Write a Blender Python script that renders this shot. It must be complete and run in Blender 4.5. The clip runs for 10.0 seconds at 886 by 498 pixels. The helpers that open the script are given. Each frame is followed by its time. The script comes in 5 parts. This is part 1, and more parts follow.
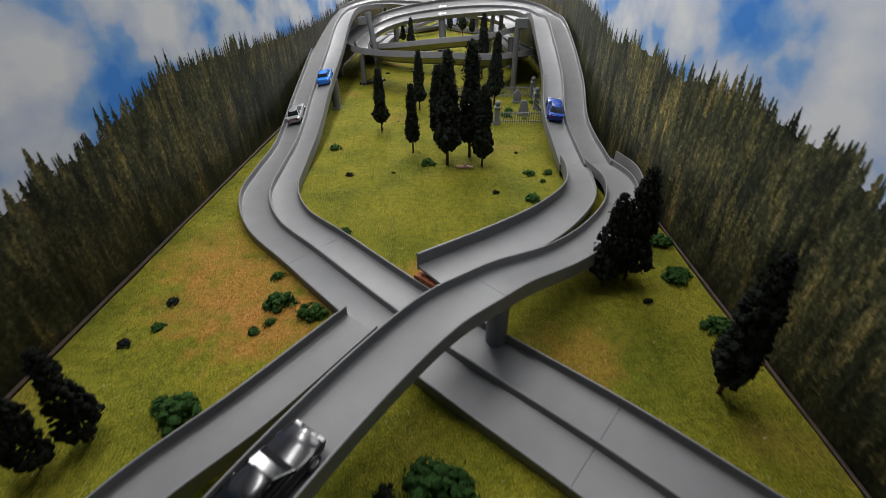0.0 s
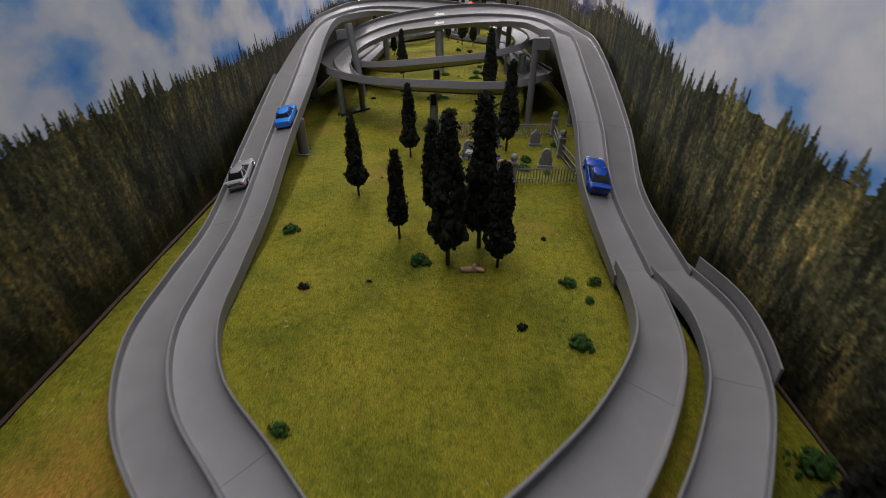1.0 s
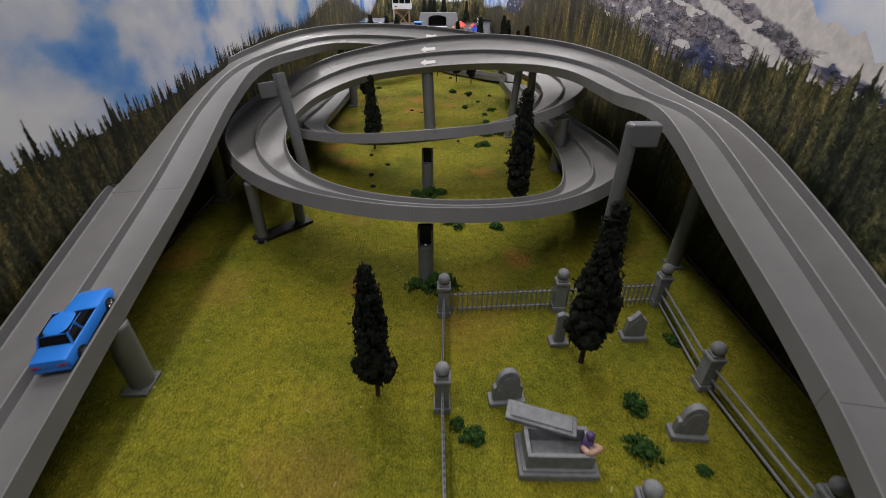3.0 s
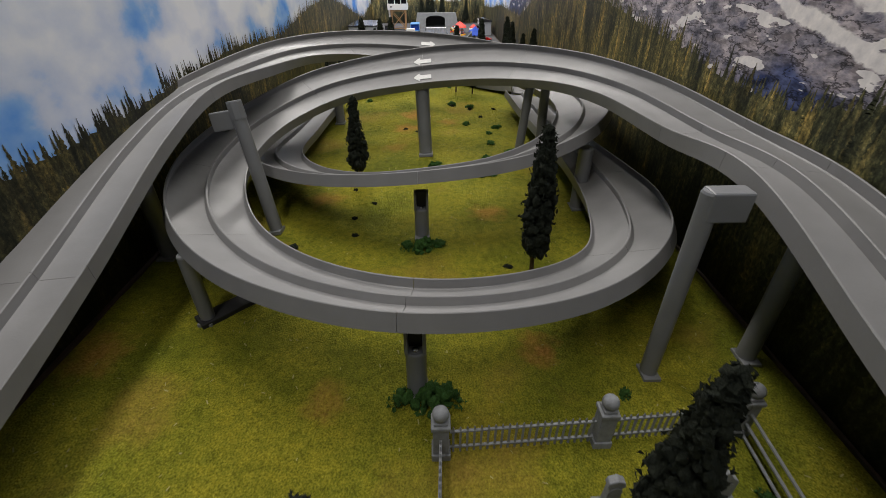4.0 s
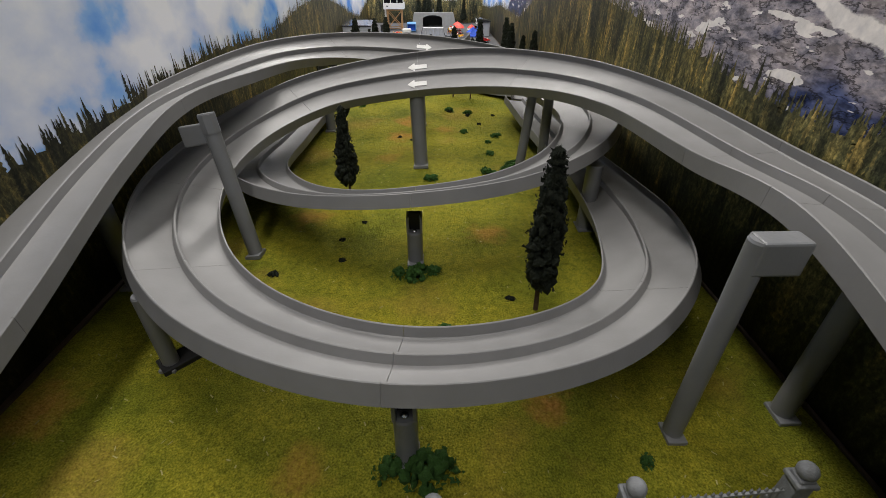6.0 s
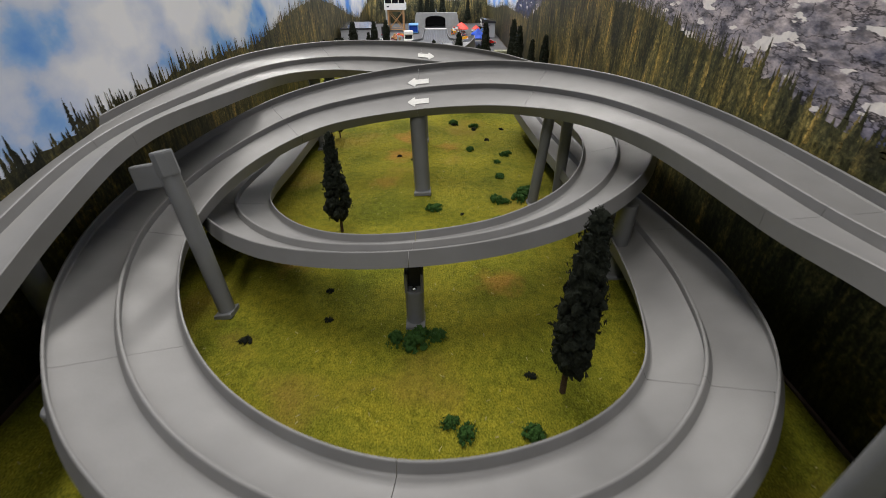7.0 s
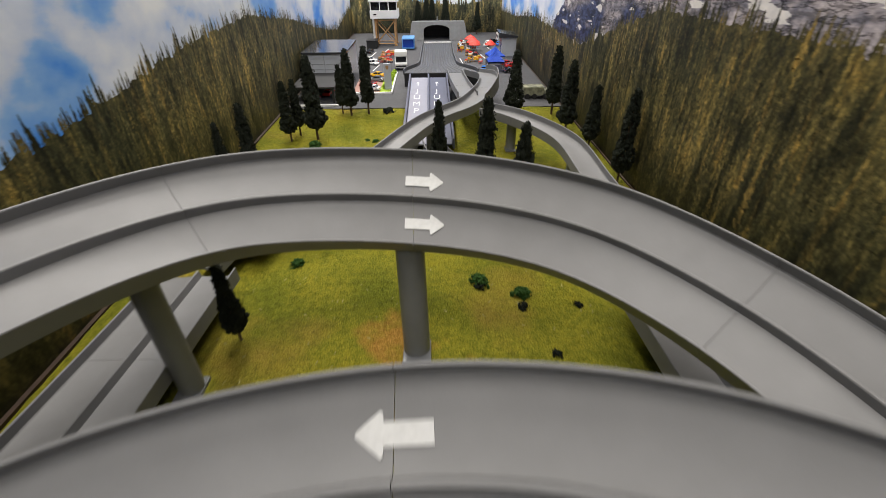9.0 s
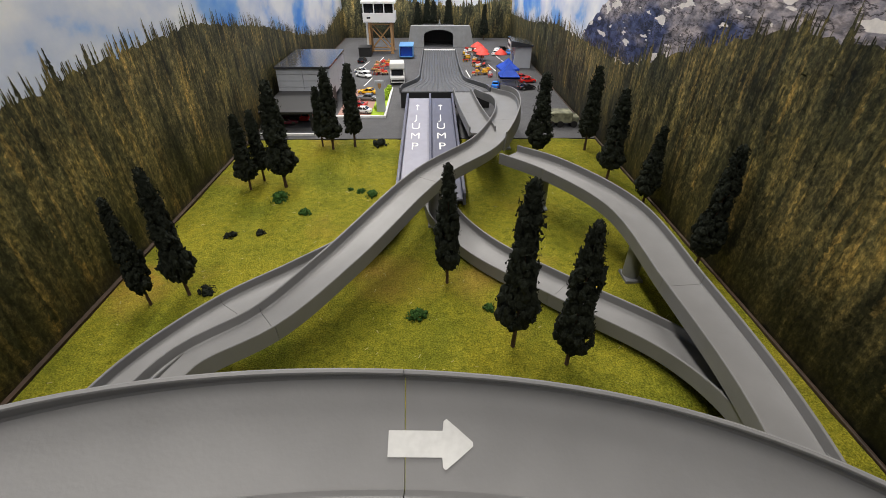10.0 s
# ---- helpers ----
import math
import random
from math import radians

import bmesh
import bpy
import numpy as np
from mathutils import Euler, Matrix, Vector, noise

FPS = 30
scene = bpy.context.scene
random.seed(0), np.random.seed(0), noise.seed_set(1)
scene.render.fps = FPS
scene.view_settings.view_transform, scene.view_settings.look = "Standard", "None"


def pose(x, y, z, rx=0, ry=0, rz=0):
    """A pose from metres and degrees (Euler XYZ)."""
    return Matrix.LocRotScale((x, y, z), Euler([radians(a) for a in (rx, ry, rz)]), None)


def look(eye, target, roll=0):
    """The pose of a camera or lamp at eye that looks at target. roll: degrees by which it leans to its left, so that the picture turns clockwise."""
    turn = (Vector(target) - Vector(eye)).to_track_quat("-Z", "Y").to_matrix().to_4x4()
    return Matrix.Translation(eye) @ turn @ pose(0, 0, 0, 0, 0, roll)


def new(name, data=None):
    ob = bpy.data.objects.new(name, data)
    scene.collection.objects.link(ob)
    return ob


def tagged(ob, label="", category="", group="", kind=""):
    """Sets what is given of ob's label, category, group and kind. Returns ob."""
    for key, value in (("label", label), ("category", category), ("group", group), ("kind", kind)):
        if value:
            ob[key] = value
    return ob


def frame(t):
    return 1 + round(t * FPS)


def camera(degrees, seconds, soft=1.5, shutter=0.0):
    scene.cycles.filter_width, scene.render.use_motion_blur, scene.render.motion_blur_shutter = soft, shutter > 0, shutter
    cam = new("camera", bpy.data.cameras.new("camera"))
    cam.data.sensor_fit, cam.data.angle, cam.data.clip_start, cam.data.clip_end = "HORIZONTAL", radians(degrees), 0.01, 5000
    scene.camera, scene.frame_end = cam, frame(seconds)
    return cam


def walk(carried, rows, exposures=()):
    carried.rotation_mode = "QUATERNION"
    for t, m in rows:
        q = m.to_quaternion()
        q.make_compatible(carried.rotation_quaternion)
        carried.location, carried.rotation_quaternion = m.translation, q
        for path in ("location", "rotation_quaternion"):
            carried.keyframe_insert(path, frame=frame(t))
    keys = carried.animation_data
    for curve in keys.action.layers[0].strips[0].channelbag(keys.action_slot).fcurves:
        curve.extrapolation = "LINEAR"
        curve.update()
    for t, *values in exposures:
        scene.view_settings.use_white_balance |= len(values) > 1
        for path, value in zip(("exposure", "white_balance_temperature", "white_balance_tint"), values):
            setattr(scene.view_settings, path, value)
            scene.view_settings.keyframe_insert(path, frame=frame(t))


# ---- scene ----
cam = camera(90.47, 10.0, 0.7, 0.25)
PATH = [
    (0.0, (0.0541, 0.0522, 0.3788), (0.0336, 0.8840, -0.1758), -0.35),
    (0.5, (0.0482, 0.2095, 0.3947), (0.0288, 1.0385, -0.1642), -0.47),
    (1.0, (0.0439, 0.4121, 0.3935), (0.0312, 1.2387, -0.1691), -0.09),
    (1.5, (0.0345, 0.5859, 0.4031), (0.0224, 1.4079, -0.1663), -0.27),
    (2.0, (0.0241, 0.7530, 0.3915), (0.0260, 1.5809, -0.1694), 0.16),
    (2.5, (0.0147, 0.9202, 0.3785), (0.0291, 1.7530, -0.1750), 0.71),
    (3.0, (0.0132, 1.0625, 0.3750), (0.0352, 1.9020, -0.1679), 0.52),
    (3.2, (0.0149, 1.1056, 0.3820), (0.0414, 1.9454, -0.1603), 0.13),
    (4.3, (0.0281, 1.2838, 0.3745), (0.0434, 2.1203, -0.1732), -0.26),
    (4.5, (0.0307, 1.2908, 0.3762), (0.0468, 2.1277, -0.1709), -0.07),
    (5.0, (0.0311, 1.3046, 0.3773), (0.0500, 2.1409, -0.1707), 0.28),
    (5.5, (0.0259, 1.3110, 0.3796), (0.0477, 2.1458, -0.1705), 0.47),
    (5.7, (0.0278, 1.3135, 0.3781), (0.0519, 2.1504, -0.1689), 0.42),
    (6.8, (0.0273, 1.4269, 0.3743), (0.0456, 2.2574, -0.1824), -0.47),
    (7.0, (0.0289, 1.4589, 0.3811), (0.0460, 2.2921, -0.1716), -0.24),
    (7.5, (0.0312, 1.6051, 0.3847), (0.0456, 2.4345, -0.1736), -0.27),
    (8.0, (0.0209, 1.7657, 0.3850), (0.0422, 2.5949, -0.1736), 0.45),
    (8.5, (0.0210, 1.9675, 0.3868), (0.0400, 2.7886, -0.1837), 0.19),
    (9.0, (0.0232, 2.1771, 0.3818), (0.0415, 3.0035, -0.1810), -0.31),
    (9.5, (0.0199, 2.4181, 0.3655), (0.0367, 3.2432, -0.1992), 0.10),
    (10.0, (0.0152, 2.4738, 0.3702), (0.0386, 3.2983, -0.1951), 0.34),
]
walk(cam, [(t, look(eye, target, roll)) for t, eye, target, roll in PATH], [(0.0, 0.74, 6050, 10), (0.5, 0.50, 6200, 10), (1.0, 0.14, 6150, 16), (2.0, 0.12, 6300, 18), (3.0, 0.09, 6300, 14), (4.5, 0.27, 6400, 10), (5.0, 0.32, 6400, 10), (7.5, 0.32, 6400, 10), (8.5, 0.28, 6500, 10), (10.0, 0.07, 6500, 10)])

# ---- light ----
world = bpy.data.worlds.new("room_air")
scene.world = world
world.use_nodes = True
world.node_tree.nodes["Background"].inputs["Color"].default_value = (0.95, 0.97, 1.0, 1)
world.node_tree.nodes["Background"].inputs["Strength"].default_value = 0.02


def unseen_lamp(x, y, z, sx, sy, watts):
    d = bpy.data.lights.new("unseen_overhead_light", "AREA")
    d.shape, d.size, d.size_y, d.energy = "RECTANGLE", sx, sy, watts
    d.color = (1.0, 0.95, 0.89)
    ob = new("unseen_overhead_light", d)
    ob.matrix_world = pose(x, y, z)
    return tagged(ob, "unseen bright white strip light added over the table", "light")


# Two unseen rows, added to light the table; watts rise towards the far end.
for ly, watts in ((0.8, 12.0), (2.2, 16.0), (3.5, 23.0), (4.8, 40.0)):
    unseen_lamp(-0.40, ly, 1.75, 0.20, 0.9, watts * 0.76)
    unseen_lamp(0.46, ly, 1.75, 0.60, 0.9, watts * 0.44)


# ---- helpers for materials and meshes ----
def mat(name, color, rough=0.5, metal=0.0, var=0.15, scale=60.0, bump=0.0, bscale=None, color2=None, coat=0.0, spec=0.5):
    """Plain procedural surface: colour varied by two noises, with fine relief."""
    m = bpy.data.materials.new(name)
    m.use_nodes = True
    nt = m.node_tree
    b = nt.nodes["Principled BSDF"]
    b.inputs["Roughness"].default_value = rough
    b.inputs["Metallic"].default_value = metal
    b.inputs["Coat Weight"].default_value = coat
    b.inputs["Specular IOR Level"].default_value = spec
    tc = nt.nodes.new("ShaderNodeTexCoord")
    n1 = nt.nodes.new("ShaderNodeTexNoise")
    n1.inputs["Scale"].default_value, n1.inputs["Detail"].default_value = scale, 6
    n2 = nt.nodes.new("ShaderNodeTexNoise")
    n2.inputs["Scale"].default_value, n2.inputs["Detail"].default_value = scale / 9, 3
    nt.links.new(tc.outputs["Object"], n1.inputs["Vector"])
    nt.links.new(tc.outputs["Object"], n2.inputs["Vector"])
    add = nt.nodes.new("ShaderNodeMath")
    add.operation = "ADD"
    nt.links.new(n1.outputs["Fac"], add.inputs[0])
    nt.links.new(n2.outputs["Fac"], add.inputs[1])
    r = nt.nodes.new("ShaderNodeMapRange")
    r.inputs["From Min"].default_value, r.inputs["From Max"].default_value = 0.7, 1.3
    nt.links.new(add.outputs[0], r.inputs["Value"])
    mix = nt.nodes.new("ShaderNodeMix")
    mix.data_type = "RGBA"
    c2 = color2 or tuple(c * (1 - 2 * var) for c in color)
    mix.inputs["A"].default_value = (*c2, 1)
    mix.inputs["B"].default_value = (*color, 1)
    nt.links.new(r.outputs[0], mix.inputs["Factor"])
    nt.links.new(mix.outputs["Result"], b.inputs["Base Color"])
    if bump:
        n3 = nt.nodes.new("ShaderNodeTexNoise")
        n3.inputs["Scale"].default_value, n3.inputs["Detail"].default_value = bscale or scale * 4, 4
        nt.links.new(tc.outputs["Object"], n3.inputs["Vector"])
        bp = nt.nodes.new("ShaderNodeBump")
        bp.inputs["Strength"].default_value, bp.inputs["Distance"].default_value = bump, 0.002
        nt.links.new(n3.outputs["Fac"], bp.inputs["Height"])
        nt.links.new(bp.outputs["Normal"], b.inputs["Normal"])
    return m


def mesh_of(name, bm, material=None, smooth=False):
    me = bpy.data.meshes.new(name)
    bm.normal_update()
    bm.to_mesh(me)
    bm.free()
    if material:
        me.materials.append(material)
    if smooth:
        me.shade_smooth()
    return me


def part(name, bm, material, parent, label="", smooth=False):
    """One mesh object under a thing or a part."""
    ob = new(name, bm if isinstance(bm, bpy.types.Mesh) else mesh_of(name, bm, material, smooth))
    ob.parent = parent
    if label:
        ob["label"] = label
    return ob


def thing(name, m, label, category, group="", kind=""):
    ob = new(name)
    ob.empty_display_size = 0.02
    ob.matrix_world = m if isinstance(m, Matrix) else pose(*m)
    return tagged(ob, label, category, group, kind)


def solid(name, bm, material, m, label, category, group="", kind="", smooth=False):
    ob = new(name, mesh_of(name, bm, material, smooth))
    ob.matrix_world = m if isinstance(m, Matrix) else pose(*m)
    return tagged(ob, label, category, group, kind)


def box(bm, x0, x1, y0, y1, z0, z1, bevel=0.0):
    g = bmesh.ops.create_cube(bm, size=1.0)
    vs = g["verts"]
    for v in vs:
        v.co = Vector(((x0 + x1) / 2 + v.co.x * (x1 - x0), (y0 + y1) / 2 + v.co.y * (y1 - y0), (z0 + z1) / 2 + v.co.z * (z1 - z0)))
    if bevel:
        es = list({e for v in vs for e in v.link_edges})
        bmesh.ops.bevel(bm, geom=es, offset=bevel, segments=2, profile=0.5, affect="EDGES", clamp_overlap=True)
    return bm


def rod(bm, a, b, r0, r1=None, n=10, caps=True):
    """A round bar from a to b."""
    a, b = Vector(a), Vector(b)
    q = (b - a).to_track_quat("Z", "Y").to_matrix()
    rings = []
    for p, r in ((a, r0), (b, r0 if r1 is None else r1)):
        rings.append([bm.verts.new(p + q @ Vector((r * math.cos(2 * math.pi * k / n), r * math.sin(2 * math.pi * k / n), 0))) for k in range(n)])
    for k in range(n):
        bm.faces.new((rings[0][k], rings[0][(k + 1) % n], rings[1][(k + 1) % n], rings[1][k]))
    if caps:
        bm.faces.new(rings[0][::-1])
        bm.faces.new(rings[1])
    return bm


def lathe(bm, profile, n=16, cx=0.0, cy=0.0):
    """Turns (radius, height) pairs round a vertical axis."""
    rings = [[bm.verts.new((cx + r * math.cos(2 * math.pi * k / n), cy + r * math.sin(2 * math.pi * k / n), z)) for k in range(n)] for r, z in profile]
    for a, b in zip(rings, rings[1:]):
        for k in range(n):
            bm.faces.new((a[k], a[(k + 1) % n], b[(k + 1) % n], b[k]))
    bm.faces.new(rings[0][::-1])
    bm.faces.new(rings[-1])
    return bm


def prism(bm, poly, axis, lo, hi):
    """A closed outline of (u, v) pairs pushed along an axis."""
    def at(u, v, w):
        return (w, u, v) if axis == "x" else (u, w, v) if axis == "y" else (u, v, w)
    a = [bm.verts.new(at(u, v, lo)) for u, v in poly]
    b = [bm.verts.new(at(u, v, hi)) for u, v in poly]
    n = len(poly)
    fs = [bm.faces.new(a), bm.faces.new(b)] + [bm.faces.new((a[k], a[(k + 1) % n], b[(k + 1) % n], b[k])) for k in range(n)]
    bmesh.ops.recalc_face_normals(bm, faces=fs)
    return bm


# ---- materials ----
PLASTIC = mat("grey_track_plastic", (0.182, 0.181, 0.180), 0.46, 0.0, 0.09, 30, 0.05, 400)
PILLAR = mat("grey_pillar_plastic", (0.17, 0.175, 0.18), 0.34, 0.0, 0.10, 30, 0.10, 300)
WHITE = mat("white_paint", (0.80, 0.80, 0.78), 0.5, 0.0, 0.03, 80)
STONE = mat("grey_cast_stone", (0.24, 0.25, 0.26), 0.7, 0.0, 0.2, 150, 0.4, 700)
ASPHALT = mat("grey_asphalt", (0.075, 0.075, 0.08), 0.75, 0.0, 0.15, 50, 0.3, 900)
EDGEWOOD = mat("dark_edge_wood", (0.06, 0.035, 0.02), 0.6, 0.0, 0.3, 60, 0.3, 300)
BLACK = mat("black_matt", (0.012, 0.012, 0.013), 0.6, 0.0, 0.1, 60)
STEEL = mat("steel", (0.6, 0.6, 0.6), 0.25, 1.0, 0.05, 80)
BARK = mat("brown_bark", (0.10, 0.055, 0.03), 0.85, 0.0, 0.3, 200, 0.5, 800)
CYPRESS = mat("dark_cypress_foam", (0.029, 0.034, 0.023), 0.9, 0.0, 0.25, 300, 0.8, 900, color2=(0.008, 0.011, 0.008), spec=0.15)
SHRUB = mat("green_shrub_foam", (0.060, 0.140, 0.028), 0.9, 0.0, 0.25, 300, 0.8, 900, color2=(0.020, 0.055, 0.012), spec=0.15)
GLASSY = mat("dark_car_glass", (0.01, 0.011, 0.013), 0.08, 0.0, 0.05, 60)
RUBBER = mat("black_rubber", (0.015, 0.015, 0.015), 0.6, 0.0, 0.1, 200)
SKIN = mat("pale_figure_plastic", (0.55, 0.34, 0.25), 0.5, 0.0, 0.08, 200)
VIOLET = mat("violet_figure_plastic", (0.08, 0.05, 0.16), 0.5, 0.0, 0.08, 200)
SOIL = mat("bare_red_soil", (0.62, 0.17, 0.06), 0.9, 0.0, 0.3, 200, 0.6, 600, color2=(0.12, 0.05, 0.02))


# ---- the table and its backdrops ----
HALF = 0.400
FAR = 4.86


# bare earthy patches in the lawn: x, y, radius, strength
BARE = [(-.24, .525, .10, 0.61), (-.175, .45, .07, 0.66), (-.32, .60, .06, 0.41), (-.116, .50, .04, 0.49), (.02, .545, .045, 0.74), (.2, .40, .05, 0.41), (-.046, 2.43, .035, 0.61), (-.026, 2.55, .04, 0.66),
        (.068, 2.48, .03, 0.41), (-.23, 2.10, .025, 0.74), (.141, 1.616, .022, 0.74), (.119, 1.947, .03, 0.49), (-.18, 2.01, .03, 0.45), (-.07, 2.285, .03, 0.33), (-.37, 1.62, .035, 0.57), (-.09, 1.55, .025, 0.33), (-.385, 2.95, .03, 0.49), (-.36, 2.7, .04, 0.41)]


def grass_material():
    m = bpy.data.materials.new("static_grass")
    m.use_nodes = True
    nt = m.node_tree
    b = nt.nodes["Principled BSDF"]
    b.inputs["Roughness"].default_value = 0.9
    b.inputs["Specular IOR Level"].default_value = 0.15
    tc = nt.nodes.new("ShaderNodeTexCoord")

    def nz(scale, detail):
        n = nt.nodes.new("ShaderNodeTexNoise")
        n.inputs["Scale"].default_value, n.inputs["Detail"].default_value = scale, detail
        nt.links.new(tc.outputs["Object"], n.inputs["Vector"])
        return n.outputs["Fac"]

    def ramp(fac, stops):
        r = nt.nodes.new("ShaderNodeValToRGB")
        while len(r.color_ramp.elements) < len(stops):
            r.color_ramp.elements.new(0.5)
        for e, (p, c) in zip(r.color_ramp.elements, stops):
            e.position, e.color = p, (*c, 1)
        nt.links.new(fac, r.inputs["Fac"])
        return r.outputs["Color"]

    def mixc(f, a, c, mode="MIX"):
        x = nt.nodes.new("ShaderNodeMix")
        x.data_type, x.blend_type = "RGBA", mode
        if hasattr(f, "node"):
            nt.links.new(f, x.inputs["Factor"])
        else:
            x.inputs["Factor"].default_value = f
        nt.links.new(a, x.inputs["A"])
        nt.links.new(c, x.inputs["B"])
        return x.outputs["Result"]

    fine = ramp(nz(560, 8), [(0.32, (0.100, 0.100, 0.007)), (0.50, (0.188, 0.183, 0.013)), (0.70, (0.300, 0.282, 0.032))])
    tuft = ramp(nz(95, 5), [(0.34, (0.74, 0.78, 0.75)), (0.52, (1.0, 1.0, 1.0)), (0.68, (1.14, 1.10, 1.05))])
    fine = mixc(1.0, fine, tuft, "MULTIPLY")
    broad = ramp(nz(9, 4), [(0.32, (0.62, 0.70, 0.6)), (0.5, (0.95, 0.95, 0.9)), (0.7, (1.15, 1.08, 1.0))])
    col = mixc(1.0, fine, broad, "MULTIPLY")
    brown = ramp(nz(300, 6), [(0.35, (0.19, 0.10, 0.02)), (0.65, (0.40, 0.24, 0.055))])
    patch = ramp(nz(5.3, 6), [(0.57, (0, 0, 0)), (0.74, (0.6, 0.6, 0.6))])
    col = mixc(patch, col, brown)
    rust = ramp(nz(240, 6), [(0.35, (0.26, 0.10, 0.018)), (0.65, (0.50, 0.24, 0.06))])
    ragged = nz(38, 6)
    for px, py, pr, k in BARE:
        v = nt.nodes.new("ShaderNodeVectorMath")
        v.operation = "DISTANCE"
        v.inputs[1].default_value = (px, py, 0)
        nt.links.new(tc.outputs["Object"], v.inputs[0])
        q = nt.nodes.new("ShaderNodeMath")
        q.operation = "MULTIPLY_ADD"
        nt.links.new(ragged, q.inputs[0])
        q.inputs[1].default_value = pr * 2.4
        nt.links.new(v.outputs["Value"], q.inputs[2])
        r = nt.nodes.new("ShaderNodeMapRange")
        r.inputs["From Min"].default_value, r.inputs["From Max"].default_value = pr * 2.5, pr * 1.5
        r.inputs["To Max"].default_value = k
        nt.links.new(q.outputs[0], r.inputs["Value"])
        col = mixc(r.outputs[0], col, rust)
    nt.links.new(col, b.inputs["Base Color"])
    bp = nt.nodes.new("ShaderNodeBump")
    bp.inputs["Strength"].default_value, bp.inputs["Distance"].default_value = 0.9, 0.003
    nt.links.new(nz(520, 6), bp.inputs["Height"])
    nt.links.new(bp.outputs["Normal"], b.inputs["Normal"])
    return m


GRASS = grass_material()


def height(x, y):
    return 0.0022 * noise.noise(Vector((x * 14, y * 14, 0))) + 0.001 * noise.noise(Vector((x * 60, y * 60, 3)))


def build_ground():
    nx, ny = 120, 560
    y0, y1 = -0.35, 3.47
    xs, ys = np.linspace(-HALF, HALF, nx + 1), np.linspace(y0, y1, ny + 1)
    verts = [(x, y, height(x, y)) for y in ys for x in xs]
    faces = [(j * (nx + 1) + i, j * (nx + 1) + i + 1, (j + 1) * (nx + 1) + i + 1, (j + 1) * (nx + 1) + i) for j in range(ny) for i in range(nx)]
    me = bpy.data.meshes.new("ground")
    me.from_pydata(verts, [], faces)
    me.materials.append(GRASS)
    me.shade_smooth()
    tagged(new("ground", me), "yellow-green model grass mat with orange bare patches", "grass", kind="structure")
    bm = bmesh.new()
    box(bm, -HALF - 0.012, HALF + 0.012, -0.36, FAR, -0.80, -0.006)
    solid("table_board", bm, EDGEWOOD, (0, 0, 0), "dark wooden table block carrying the model landscape", "table", kind="structure")
    for name, s in (("trim_west", -1), ("trim_east", 1)):
        bm = bmesh.new()
        box(bm, s * (HALF + 0.0005), s * (HALF + 0.0045), -0.36, FAR, -0.006, 0.0035, 0.001)
        solid(name, bm, EDGEWOOD, (0, 0, 0), "thin dark wooden strip along the table edge", "trim", kind="structure")
    bm = bmesh.new()
    box(bm, -HALF, HALF, 3.468, FAR, -0.006, 0.0025)
    solid("pavement", bm, ASPHALT, (0, 0, 0), "dark grey paddock asphalt with painted parking lines", "pavement", kind="structure")


build_ground()


def room():
    """Plain walls, floor and ceiling that close the place around the table."""
    plaster = mat("grey_wall_plaster", (0.22, 0.21, 0.20), 0.9, 0, 0.1, 12, 0.2, 90)
    x0, x1, y0, y1, z0, z1, t = -1.8, 1.8, -1.6, 6.6, -0.8, 2.1, 0.1
    for name, a in (("floor", (x0, x1, y0, y1, z0 - t, z0)), ("ceiling", (x0, x1, y0, y1, z1, z1 + t)), ("wall_west", (x0 - t, x0, y0, y1, z0 - t, z1 + t)), ("wall_east", (x1, x1 + t, y0, y1, z0 - t, z1 + t)),
                    ("wall_south", (x0, x1, y0 - t, y0, z0 - t, z1 + t)), ("wall_north", (x0, x1, y1, y1 + t, z0 - t, z1 + t))):
        bm = bmesh.new()
        box(bm, *a)
        solid(name, bm, plaster, (0, 0, 0), "plain grey plaster surface of the dim room", name.split("_")[0], kind="structure")


room()

WEST = [(-0.4, 0.19), (0.43, 0.182), (0.56, 0.195), (0.67, 0.218), (0.77, 0.245), (1.0, 0.240), (1.25, 0.225), (1.5, 0.216), (1.8, 0.216), (2.05, 0.230), (2.3, 0.245), (2.5, 0.237), (2.63, 0.226), (2.8, 0.243), (3.0, 0.267), (3.35, 0.28), (3.7, 0.23), (4.0, 0.17), (4.2, 0.135), (4.42, 0.105), (4.6, 0.125), (4.75, 0.145), (4.9, 0.15)]
EAST = [(-0.4, 0.22), (0.36, 0.215), (0.43, 0.242), (0.6, 0.253), (0.72, 0.25), (0.77, 0.235), (0.86, 0.252), (1.02, 0.256), (1.12, 0.236), (1.2, 0.262), (1.35, 0.290), (1.6, 0.300), (1.72, 0.262), (1.85, 0.268), (2.05, 0.295), (2.4, 0.33), (3.0, 0.32), (3.15, 0.275), (3.4, 0.20), (3.7, 0.20), (4.0, 0.20), (4.4, 0.155), (4.9, 0.13)]
NORTH = [(-0.41, 0.22), (-0.2, 0.20), (0.0, 0.17), (0.2, 0.16), (0.41, 0.2)]


